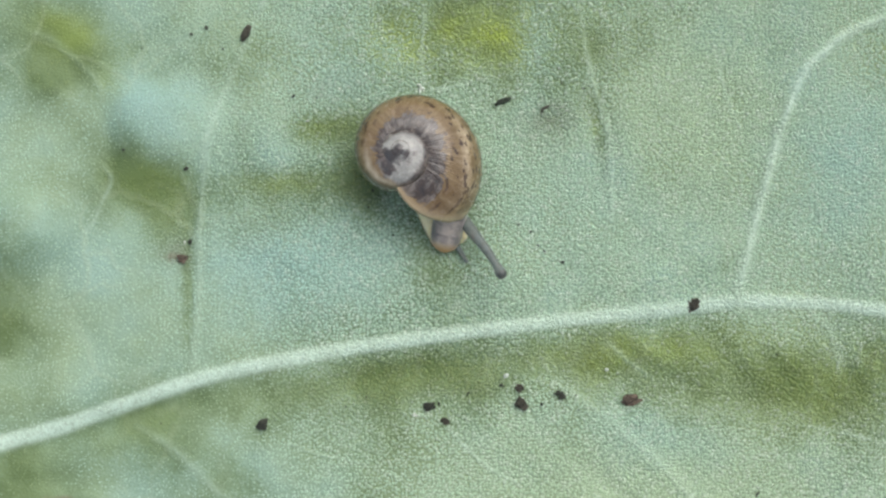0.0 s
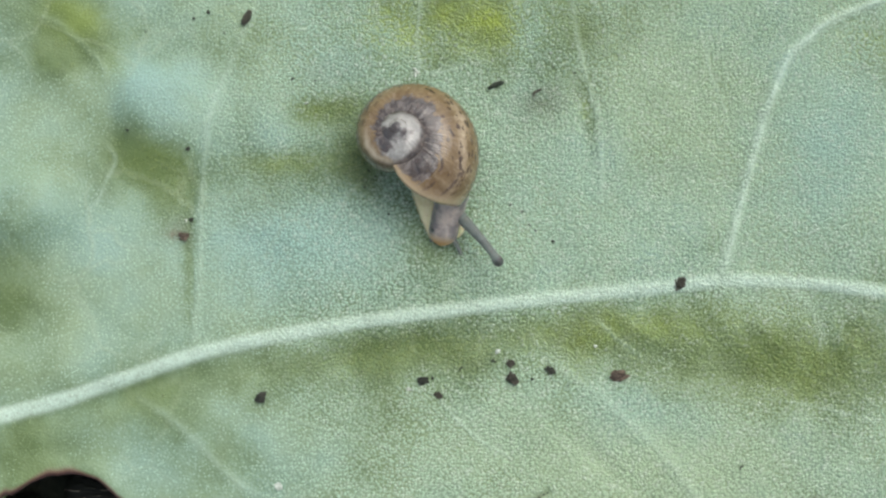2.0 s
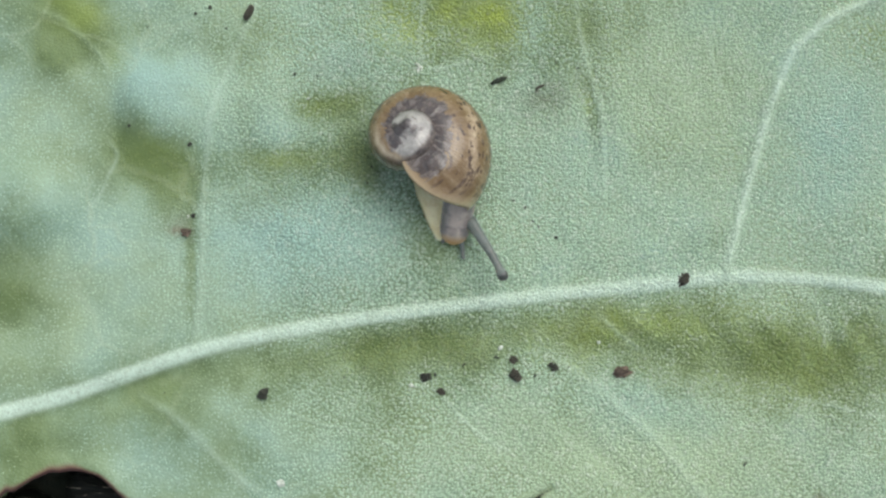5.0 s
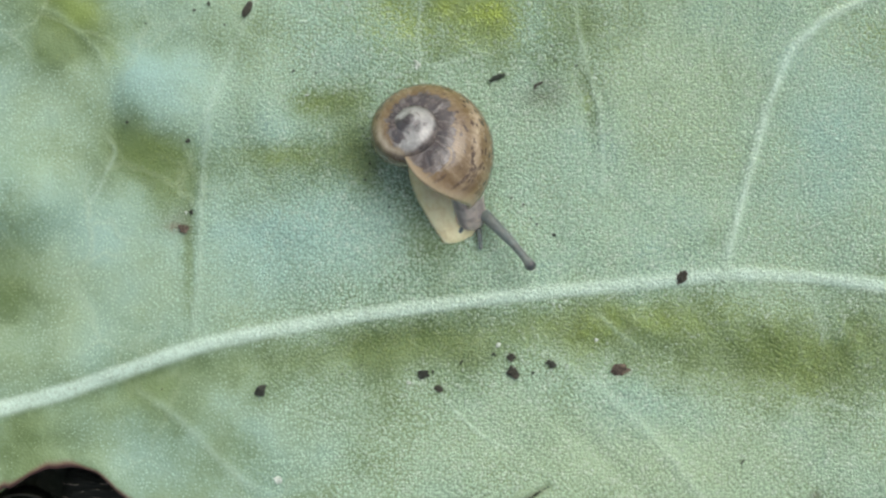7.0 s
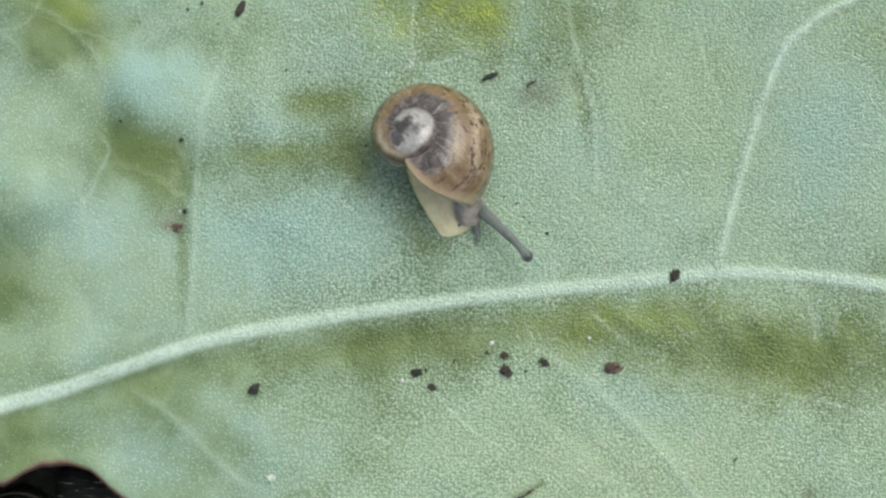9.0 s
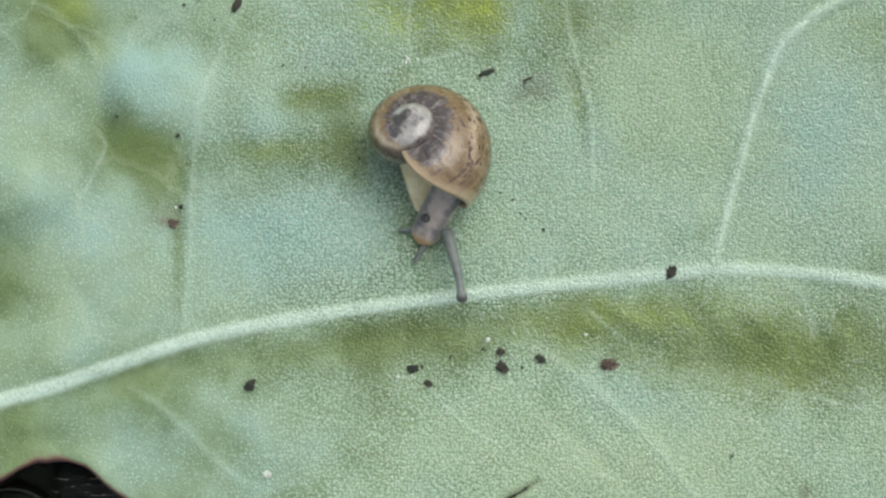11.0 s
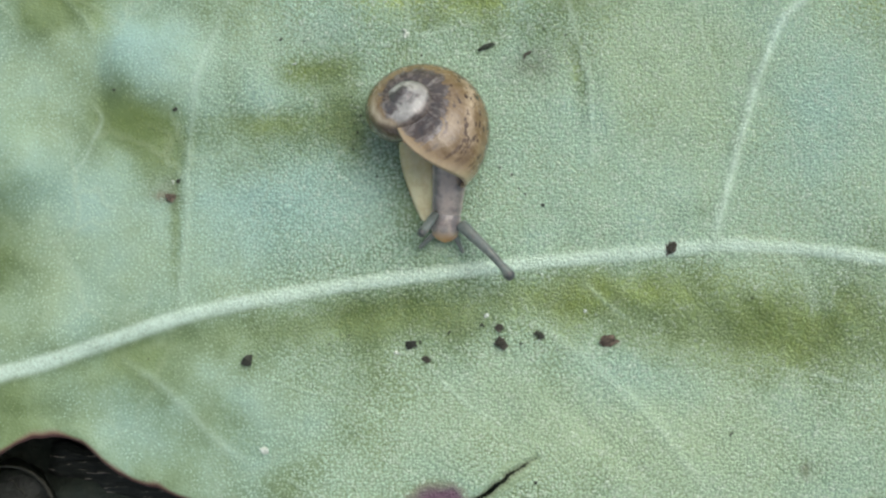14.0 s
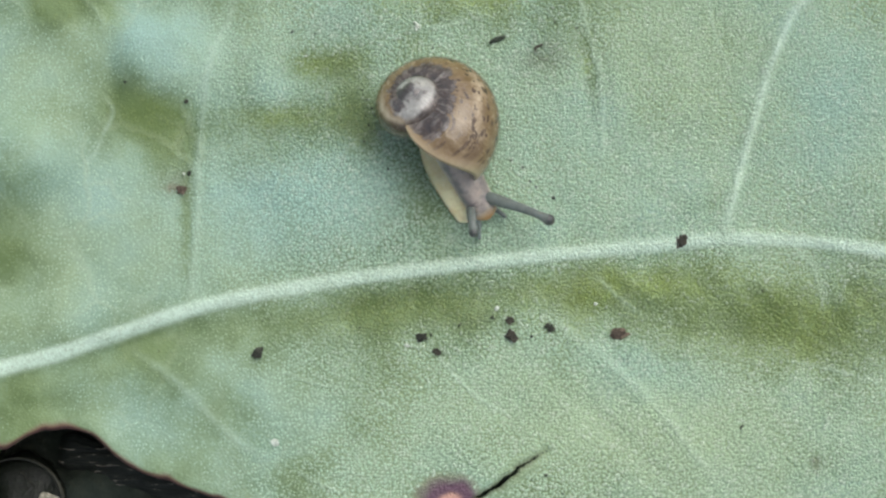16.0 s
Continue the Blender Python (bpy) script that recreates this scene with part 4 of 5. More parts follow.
def build_crumbs():
    for i, (at, rx, ry, turn) in enumerate(DARK_CRUMBS):
        lump("soil_crumb", at, 1.1 * rx, 1.12 * ry, 0.8 * min(rx, ry), turn, CRUMB, "black-brown crumb of soil on the leaf felt", "soil crumb", i + 1, group="soil crumbs on the leaf", grains=1 if i == 0 else 5 if rx > 0.12 else 2)
    for i, (at, r) in enumerate(SPECKS):
        lump("dirt_speck", at, 1.3 * r, r, r * 0.8, 37 * i, CRUMB, "tiny dark speck of dirt on the leaf", "dirt speck", i + 20, group="dirt specks on the leaf")
    for i, (at, rx, ry, turn) in enumerate(BROWN_CRUMBS):
        rusty = i in (2, 5)
        label = "rough reddish-brown crumb of soil on the leaf" if rusty else "rough dark umber crumb of soil on the leaf"
        lump("soil_crumb", at, 1.12 * rx, 1.2 * ry, 0.75 * min(rx, ry), turn, BROWN if rusty else UMBER, label, "soil crumb", i + 50, group="soil crumbs on the leaf", grains=6)
    for i, (at, r) in enumerate(PALE_GRAINS):
        lump("sand_grain", at, r * 1.15, r * 0.95, r * 0.7, 50 * i, GRIT, "glassy whitish grain of sand on the leaf", "sand grain", i + 60, group="sand grains on the leaf")
    sliver("plant_sliver", (2.34, 7.39), 0.74, 0.20, 26, GREENISH, "thin dark green plant sliver on the leaf felt", "plant debris", 3, bend=0.035)
    sliver("plant_sliver", (4.10, 7.07), 0.46, 0.12, 55, UMBER, "small brown plant sliver on the leaf felt", "plant debris", 4)
    sliver("plant_sliver", (0.80, -4.88), 0.22, 0.07, 70, CRUMB, "tiny dark plant sliver beside soil crumbs", "plant debris", 5)
    sliver("plant_sliver", (12.93, -9.20), 0.24, 0.07, 75, CRUMB, "tiny dark upright plant sliver on the leaf", "plant debris", 6)
    sliver("stick_fragment", (-8.44, 10.34), 0.72, 0.30, 66, UMBER, "short brown stick fragment lying on the leaf", "plant debris", 7, bend=0.02)
    sliver("plant_sliver", (10.22, -1.44), 0.26, 0.10, 60, BROWN, "tiny reddish-brown sliver on the midrib", "plant debris", 9)
    sliver("husk", (-1.17, 7.95), 0.42, 0.13, -55, GRIT, "shed glassy husk stuck to the leaf felt", "husk", 8, bend=0.22)


# ---- the snail ----
TURNS, GROW, SIZE, AXIS, DROP, TALL = 3.1, 2.5, 3.42, 0.35, 0.80, 0.58


def drawn_back(v):
    """How far, in turns, the mouth's edge stays behind its furthest point at the seam."""
    d = (np.degrees(v) + 180) % 360 - 180
    k = np.clip((d + 10) / 110, 0, 1) ** 1.6
    j = np.clip((d + 180) / 60, 0, 1)
    return 0.17 * (1 - np.maximum(k, 1 - j * j * (3 - 2 * j)))


def build_shell(parent):
    end = TURNS + 0.20
    u = np.concatenate([np.linspace(0.12, end - 0.02, 270), [end - 0.008, end], [end - 0.004, end - 0.03, end - 0.12, end - 0.3]])
    inset = np.concatenate([np.ones(270), [0.998, 0.985], [0.955, 0.94, 0.935, 0.93]])
    v = np.linspace(0, 2 * np.pi, 72, endpoint=False)
    U, V = np.meshgrid(u, v, indexing="ij")
    I = np.repeat(inset[:, None], len(v), 1)
    # the mouth reaches furthest at the seam and draws back at its outer side
    U = U - np.clip((U - TURNS + 0.35) / 0.5, 0, 1) * drawn_back(V)
    # growth lines ripple the surface a little
    ripple = 1 + 0.004 * np.sin(U * 2 * np.pi * 34) * np.clip(U - 1.2, 0, 1) + 0.006 * (lattice(U * 9, V * 1.5, 1.0, 41) - 0.5)
    # the last stretch to the mouth hardly widens
    s = SIZE * GROW ** (np.minimum(U - TURNS, 0) + 0.25 * np.maximum(U - TURNS, 0))
    ph = 2 * np.pi * (TURNS - U)
    r = s * (AXIS + (1 - AXIS) * np.cos(V) * I * ripple)
    z = s * (-DROP + TALL * np.sin(V) * I * ripple) + 1.5
    # the old whorls are worn down to one low dome with faint seams
    worn = 0.72 * np.clip((TURNS - 0.95 - U) / 0.25, 0, 1) * np.clip(3 * np.sin(V), 0, 1)
    far_out = np.abs(r)
    z = z + worn * (1.42 - 0.50 * far_out - 0.14 * far_out ** 2 - z)
    P = np.stack([r * np.cos(ph), r * np.sin(ph), z], -1)
    n, m = U.shape
    index = np.arange(n * m).reshape(n, m)
    nxt = np.roll(index, -1, 1)
    q = np.stack([index[:-1], nxt[:-1], nxt[1:], index[1:]], -1).reshape(-1, 4).tolist()
    q.append(index[0].tolist())
    mesh = grid_mesh("shell", (P.reshape(-1, 3) * MM).tolist(), q, SHELL)
    deg = np.degrees(V)
    wide = lambda at, w: np.exp(-((((deg - at + 180) % 360) - 180) / w) ** 2)
    last = np.clip((U - (TURNS - 1.12)) / 0.25, 0, 1)
    inner = np.zeros(U.shape)
    inner[270:] = 1
    set_attr(mesh, "turn", 2 * np.pi * 0.8 * s / math.log(GROW))
    set_attr(mesh, "girth", ((V + np.pi) % (2 * np.pi) - np.pi) * 0.6 * s)
    # colour zones lie round the apex: turn about it (degrees, 0 at the mouth's far side) and distance (mm)
    out = np.hypot(P[..., 0], P[..., 1]) * (1 + 0.10 * (lattice(P[..., 0], P[..., 1], 0.22, 42) - 0.5))
    round_apex = (np.degrees(np.arctan2(P[..., 1], P[..., 0])) - 39) % 360
    zone = lambda rows: np.interp(round_apex, [k[0] for k in rows], [k[1] for k in rows])
    upper = np.clip(0.5 + 2 * np.sin(V), 0, 1) * (1 - inner)
    edge = zone([(0, 1.02), (45, 0.86), (90, 0.74), (135, 0.66), (180, 0.85), (225, 1.12), (265, 1.36), (310, 1.15), (360, 1.02)])
    old = np.clip((TURNS - 0.66 - U) / 0.05, 0, 1)
    set_attr(mesh, "chalk", np.clip((edge - out) / 0.14, 0, 1) * upper * old * 0.95)
    veil = zone([(0, 1.78), (30, 1.80), (60, 1.62), (90, 1.36), (135, 1.12), (180, 1.02), (225, 1.0), (265, 1.3), (290, 2.2), (325, 2.0), (360, 1.78)])
    set_attr(mesh, "bloom", np.clip(0.5 + (veil - out) / 0.55, 0, 1) * upper)
    lower_left = np.clip(1.6 - np.abs(round_apex - 222) / 36, 0, 1)
    set_attr(mesh, "cream", np.exp(-((out - 1.37) / 0.13) ** 2) * lower_left * np.clip((TURNS - 0.50 - U) / 0.1, 0, 1) * upper)
    smudge = 0.34 * np.exp(-(np.hypot(P[..., 0] + 0.02, P[..., 1] - 0.06) / 0.20) ** 2) + 0.20 * np.clip(1.5 - np.abs(round_apex - 218) / 45, 0, 1) * np.clip((1.15 - out) / 0.15, 0, 1) * np.clip((out - 0.15) / 0.1, 0, 1)
    set_attr(mesh, "smudge", smudge + 0.11 * np.clip(1.3 - np.abs(round_apex - 325) / 45, 0, 1) * np.clip((0.85 - out) / 0.15, 0, 1) - 0.08 * np.exp(-((out - edge + 0.12) / 0.12) ** 2) - 0.2 * np.exp(-(np.hypot(P[..., 0] + 0.33, P[..., 1] + 0.12) / 0.16) ** 2))
    set_attr(mesh, "pale", 1.0 * np.exp(-((out - zone([(0, 2.58), (60, 2.5), (270, 3.2), (315, 3.08), (345, 2.74), (360, 2.58)])) / 0.14) ** 2) * np.clip(1.3 - np.minimum(round_apex, 360 - round_apex) / 42, 0, 1) * last * upper)
    set_attr(mesh, "marks", np.clip((out - 1.4) / 0.4, 0, 1) * (0.8 + 0.2 * np.clip(wide(50, 30) + wide(0, 14), 0, 1)) * last * (1 - inner) * (1 - 0.5 * np.clip((U - TURNS + 0.05) / 0.15, 0, 1)))
    # crescent of shade under the older whorl, put into the colour
    set_attr(mesh, "under", np.clip((42 - ((deg + 180) % 360 - 180)) / 14, 0, 1) * np.clip((TURNS - 0.40 - U) / 0.16, 0, 1) * 0.85)
    set_attr(mesh, "lip", np.repeat(np.clip((u - end + 0.035) / 0.03, 0, 1)[:, None], len(v), 1) * 0.65)
    ob = new("shell", mesh)
    ob.parent = parent
    ob["label"] = "glossy brown spiral shell with dark flecks and a whitened apex"
    # the soft collar that fills the mouth
    k = np.linspace(0, 1, 12)
    K, V2 = np.meshgrid(k, v, indexing="ij")
    far = 2 * np.pi * (TURNS - (end - 0.10 - drawn_back(V2) * K - 0.08 * (1 - K) + 0.03 * (1 - K ** 2)))
    se = SIZE * GROW ** (np.minimum(-far / (2 * np.pi), 0) + 0.25 * np.maximum(-far / (2 * np.pi), 0))
    r2, z2 = se * (AXIS + (1 - AXIS) * np.cos(V2) * 0.90 * K), se * (-DROP + TALL * np.sin(V2) * 0.90 * K) + 1.5
    C = np.stack([r2 * np.cos(far), r2 * np.sin(far), z2], -1)
    ci = np.arange(K.size).reshape(K.shape)
    cn = np.roll(ci, -1, 1)
    cq = np.stack([ci[:-1], cn[:-1], cn[1:], ci[1:]], -1).reshape(-1, 4).tolist()
    collar = new("collar", grid_mesh("collar", (C.reshape(-1, 3) * MM).tolist(), cq, FOOT))
    collar.parent = ob
    collar["label"] = "pale tan fleshy collar in the shell mouth"
    return ob


def skin(name, profile, material, parent, label="", sides=28, flat=None, stripe=None):
    """A soft tapered body along x: profile rows are x, y shift, z shift, half width, half height (mm)."""
    rows = np.array(profile, float)
    t = np.linspace(0, len(rows) - 1, (len(rows) - 1) * 6 + 1)
    cols = [np.interp(t, np.arange(len(rows)), rows[:, k]) for k in range(5)]
    for k in range(1, 5):
        pad = np.pad(cols[k], 2, mode="edge")
        cols[k] = np.convolve(pad, np.ones(5) / 5, mode="valid")
    a = np.linspace(0, 2 * np.pi, sides, endpoint=False)
    X = np.repeat(cols[0][:, None], sides, 1)
    ca, sa = np.cos(a)[None], np.sin(a)[None]
    Y = cols[1][:, None] + cols[3][:, None] * np.sign(ca) * np.abs(ca) ** 0.9
    lift = np.where(sa < 0, sa * (flat if flat is not None else 1.0), sa)
    Z = cols[2][:, None] + cols[4][:, None] * lift
    wr = 1 + 0.035 * (lattice(X * 6 + 5, a[None] * 2 + 0 * X, 0.9, 51) - 0.5)
    Y, Z = Y * wr, Z * wr
    n = len(t)
    index = np.arange(n * sides).reshape(n, sides)
    nxt = np.roll(index, -1, 1)
    q = np.stack([index[:-1], nxt[:-1], nxt[1:], index[1:]], -1).reshape(-1, 4).tolist()
    q += [index[0].tolist(), index[-1][::-1].tolist()]
    mesh = grid_mesh(name, (np.stack([X, Y, Z], -1).reshape(-1, 3) * MM).tolist(), q, material)
    mid = np.repeat(sa, n, 0)
    set_attr(mesh, "stripe", np.clip(0.6 * np.exp(-((mid - 0.74) / 0.22) ** 2) + 0.35 * np.clip((0.8 - mid) / 0.2, 0, 1), 0, 1) if stripe is None else stripe(X, Y, mid))
    set_attr(mesh, "snout", np.zeros(X.shape) if stripe is None else np.clip((X + 0.35) / 0.4, 0, 1))
    set_attr(mesh, "eye", np.clip((X + 0.14) / 0.16, 0, 1) * (0.75 if name == "eye_stalk" else 0.0))
    set_attr(mesh, "thin", np.maximum(np.clip((0.62 - np.repeat(np.clip(sa, 0, 1), n, 0)) / 0.6, 0, 1) ** 1.2, 0.5 * np.clip((-0.8 - X) / 1.4, 0, 1)))
    ob = new(name, mesh)
    ob.parent = parent
    if label:
        ob["label"] = label
    return ob


def build_snail():
    body = tagged(new("snail"), "young brown-shelled garden snail crawling on the leaf", "snail")
    shell_ = build_shell(body)
    foot_ = skin("foot", [(-5.2, 0, -0.05, 0.1, 0.1), (-4.6, 0, 0.1, 0.6, 0.4), (-3.4, 0, 0.3, 1.0, 0.8), (-2.2, 0, 0.3, 1.02, 0.85), (-1.2, 0.12, 0.12, 0.98, 0.5), (-0.6, 0.16, 0.02, 0.90, 0.34), (-0.15, 0.14, -0.03, 0.76, 0.22), (0.0, 0.16, -0.06, 0.52, 0.14), (0.05, 0.14, -0.08, 0.15, 0.06)], FOOT, body, "pale cream muscular foot", flat=0.35)
    neck_ = skin("neck", [(-1.9, 0, -0.2, 0.5, 0.5), (-1.3, 0, -0.05, 0.76, 0.72), (-0.4, 0, 0.0, 0.74, 0.66), (0.5, 0, -0.02, 0.68, 0.58), (1.1, 0, -0.05, 0.66, 0.50), (1.55, 0, -0.08, 0.62, 0.42), (1.8, 0, -0.1, 0.42, 0.30), (1.92, 0, -0.1, 0.12, 0.12)], BODY, body, "grey-brown wrinkled neck")
    head_ = skin("head", [(-1.7, 0, -0.1, 0.15, 0.1), (-1.45, 0, -0.02, 0.48, 0.28), (-0.85, 0, 0.1, 0.63, 0.46), (-0.35, 0, 0.05, 0.63, 0.43), (-0.05, 0, -0.08, 0.50, 0.33), (0.12, 0, -0.14, 0.28, 0.2), (0.2, 0, -0.16, 0.08, 0.06)], BODY, body, "grey-brown head with an orange-brown snout", stripe=lambda X, Y, mid: np.clip(0.6 * np.exp(-((mid - 0.74) / 0.22) ** 2) + 0.35 * np.clip((0.8 - mid) / 0.2, 0, 1), 0, 1) * np.clip(-X / 0.6, 0, 1) + 0.22 * np.clip(-X / 0.3, 0, 1))
    long_ = skin("eye_stalk", [(-3.2, 0, -0.15, 0.06, 0.06), (-3.1, 0, -0.1, 0.288, 0.288), (-2.2, 0.04, -0.02, 0.24, 0.24), (-1.2, 0.07, 0.03, 0.186, 0.186), (-0.6, 0.05, 0.02, 0.162, 0.162), (-0.32, 0.02, 0, 0.18, 0.18), (-0.12, 0, 0, 0.24, 0.24), (0.06, 0, 0, 0.228, 0.228), (0.17, 0, 0, 0.144, 0.144), (0.2, 0, 0, 0.036, 0.036)], STALK, head_, "long dark grey eye stalk with a knobbed tip", 20)
    short_ = skin("eye_stalk", [(-1.2, 0, -0.1, 0.05, 0.05), (-1.15, 0, -0.08, 0.20, 0.20), (-0.6, 0, 0.02, 0.19, 0.19), (-0.25, 0, 0, 0.19, 0.19), (0.0, 0, 0, 0.21, 0.21), (0.13, 0, 0, 0.17, 0.17), (0.2, 0, 0, 0.04, 0.04)], STALK, head_, "short foreshortened dark eye stalk", 20)
    feelers = [skin("feeler", [(-0.85, 0, 0, 0.03, 0.03), (-0.8, 0, 0, 0.14, 0.14), (-0.4, 0, 0, 0.105, 0.105), (-0.1, 0, 0, 0.09, 0.09), (0.03, 0, 0, 0.095, 0.095), (0.1, 0, 0, 0.03, 0.03)], STALK, head_, "short lower feeler", 14) for _ in range(2)]
    return body, shell_, foot_, neck_, head_, long_, short_, *feelers


# ---- build ----
build_ground()
build_leaf()
build_litter()
build_crumbs()
snail, shell, foot, neck, head, long_stalk, short_stalk, feeler_a, feeler_b = build_snail()


def motions():
    walk(snail, [
        (0.0, pose(-0.00182, 0.00505, 0.00000, 0.0, -0.0, 0.0)),
        (1.0, pose(-0.00171, 0.00517, 0.00000, 0.0, -0.0, 0.0)),
        (2.0, pose(-0.00167, 0.00495, 0.00000, 0.0, -0.0, 0.0)),
        (3.0, pose(-0.00154, 0.00489, 0.00000, 0.0, -0.0, 0.0)),
        (4.0, pose(-0.00141, 0.00484, 0.00000, 0.0, -0.0, 0.0)),
        (6.5, pose(-0.00116, 0.00471, 0.00000, 0.0, -0.0, 0.0)),
        (7.5, pose(-0.00109, 0.00481, 0.00000, 0.0, -0.0, 0.0)),
        (8.5, pose(-0.00099, 0.00477, 0.00000, 0.0, -0.0, 0.0)),
        (9.2, pose(-0.00078, 0.00467, 0.00000, 0.0, -0.0, 0.0)),
        (11.3, pose(-0.00076, 0.00461, 0.00000, 0.0, -0.0, 0.0)),
        (12.0, pose(-0.00080, 0.00451, 0.00000, 0.0, -0.0, 0.0)),
        (12.5, pose(-0.00083, 0.00445, 0.00000, 0.0, -0.0, 0.0)),
        (13.0, pose(-0.00083, 0.00444, 0.00000, 0.0, -0.0, 0.0)),
        (14.0, pose(-0.00083, 0.00442, 0.00000, 0.0, -0.0, 0.0)),
        (14.6, pose(-0.00082, 0.00426, 0.00000, 0.0, -0.0, 0.0)),
        (15.2, pose(-0.00082, 0.00432, 0.00000, 0.0, -0.0, 0.0)),
        (16.0, pose(-0.00092, 0.00431, 0.00000, 0.0, -0.0, 0.0)),
    ])
    walk(shell, [
        (0.0, pose(0.00000, 0.00000, 0.00255, -0.0, -7.2, -38.0)),
        (1.0, pose(0.00000, 0.00000, 0.00255, -4.4, -13.1, -38.5)),
        (2.0, pose(0.00000, 0.00000, 0.00255, -5.5, -15.8, -39.2)),
        (3.0, pose(0.00000, 0.00000, 0.00255, -8.6, -17.3, -39.7)),
        (4.0, pose(0.00000, 0.00000, 0.00255, -8.1, -21.5, -40.5)),
        (6.5, pose(0.00000, 0.00000, 0.00255, -9.8, -23.8, -39.9)),
        (7.5, pose(0.00000, 0.00000, 0.00255, -12.4, -24.7, -39.3)),
        (8.5, pose(0.00000, 0.00000, 0.00255, -10.5, -24.7, -39.7)),
        (9.2, pose(0.00000, 0.00000, 0.00255, -7.6, -23.6, -40.4)),
        (11.3, pose(0.00000, 0.00000, 0.00255, -16.7, -29.8, -37.5)),
        (12.0, pose(0.00000, 0.00000, 0.00255, -16.3, -29.9, -37.6)),
        (12.5, pose(0.00000, 0.00000, 0.00255, -16.0, -30.1, -37.7)),
        (13.0, pose(0.00000, 0.00000, 0.00255, -15.8, -30.4, -37.7)),
        (14.0, pose(0.00000, 0.00000, 0.00255, -16.4, -32.5, -37.2)),
        (14.6, pose(0.00000, 0.00000, 0.00255, -16.6, -29.6, -37.6)),
        (15.2, pose(0.00000, 0.00000, 0.00255, -10.7, -33.8, -38.7)),
        (16.0, pose(0.00000, 0.00000, 0.00255, -9.7, -33.1, -39.1)),
    ])
    walk(foot, [
        (0.0, pose(0.00183, -0.00375, 0.00022, -0.0, -0.0, -75.4)),
        (1.0, pose(0.00171, -0.00415, 0.00022, -0.0, -0.0, -78.0)),
        (2.0, pose(0.00175, -0.00427, 0.00022, -0.0, -0.0, -79.5)),
        (3.0, pose(0.00161, -0.00429, 0.00022, -0.0, -0.0, -80.1)),
        (4.0, pose(0.00145, -0.00422, 0.00022, -0.0, -0.0, -80.9)),
        (6.5, pose(0.00174, -0.00441, 0.00022, -0.0, -0.0, -69.9)),
        (7.5, pose(0.00179, -0.00443, 0.00022, -0.0, -0.0, -68.5)),
        (8.5, pose(0.00173, -0.00420, 0.00022, -0.0, -0.0, -68.4)),
        (9.2, pose(0.00156, -0.00410, 0.00022, -0.0, -0.0, -70.5)),
        (11.3, pose(0.00053, -0.00324, 0.00022, -0.0, -0.0, -83.6)),
        (12.0, pose(0.00043, -0.00363, 0.00022, -0.0, -0.0, -86.1)),
        (12.5, pose(0.00045, -0.00398, 0.00022, -0.0, -0.0, -86.3)),
        (13.0, pose(0.00051, -0.00428, 0.00022, -0.0, -0.0, -85.6)),
        (14.0, pose(0.00103, -0.00452, 0.00022, -0.0, -0.0, -79.2)),
        (14.6, pose(0.00108, -0.00443, 0.00022, -0.0, -0.0, -78.3)),
        (15.2, pose(0.00157, -0.00455, 0.00022, -0.0, -0.0, -73.5)),
        (16.0, pose(0.00223, -0.00468, 0.00022, -0.0, -0.0, -66.6)),
    ])
    walk(neck, [
        (0.0, pose(0.00198, -0.00208, 0.00135, 0.0, 21.5, -101.7)),
        (1.0, pose(0.00207, -0.00235, 0.00135, 0.0, 20.1, -101.1)),
        (2.0, pose(0.00209, -0.00236, 0.00135, -0.0, 18.9, -103.7)),
        (3.0, pose(0.00195, -0.00250, 0.00135, -0.0, 19.7, -102.9)),
        (4.0, pose(0.00193, -0.00249, 0.00135, -0.0, 19.9, -106.6)),
        (6.5, pose(0.00203, -0.00235, 0.00135, 0.0, 23.2, -81.2)),
        (7.5, pose(0.00209, -0.00215, 0.00135, -0.0, 26.2, -75.0)),
        (8.5, pose(0.00209, -0.00208, 0.00135, -0.0, 27.4, -75.0)),
        (9.2, pose(0.00205, -0.00211, 0.00135, 0.0, 26.9, -86.6)),
        (11.3, pose(0.00117, -0.00280, 0.00135, 0.0, 18.1, -119.7)),
        (12.0, pose(0.00126, -0.00278, 0.00135, 0.0, 15.4, -119.4)),
        (12.5, pose(0.00127, -0.00282, 0.00135, 0.0, 15.5, -109.4)),
        (13.0, pose(0.00128, -0.00276, 0.00135, -0.0, 15.1, -102.1)),
        (14.0, pose(0.00160, -0.00272, 0.00135, -0.0, 15.4, -94.1)),
        (14.6, pose(0.00150, -0.00261, 0.00135, 0.0, 16.5, -86.8)),
        (15.2, pose(0.00153, -0.00261, 0.00135, 0.0, 16.9, -71.5)),
        (16.0, pose(0.00182, -0.00269, 0.00135, 0.0, 18.6, -60.4)),
    ])
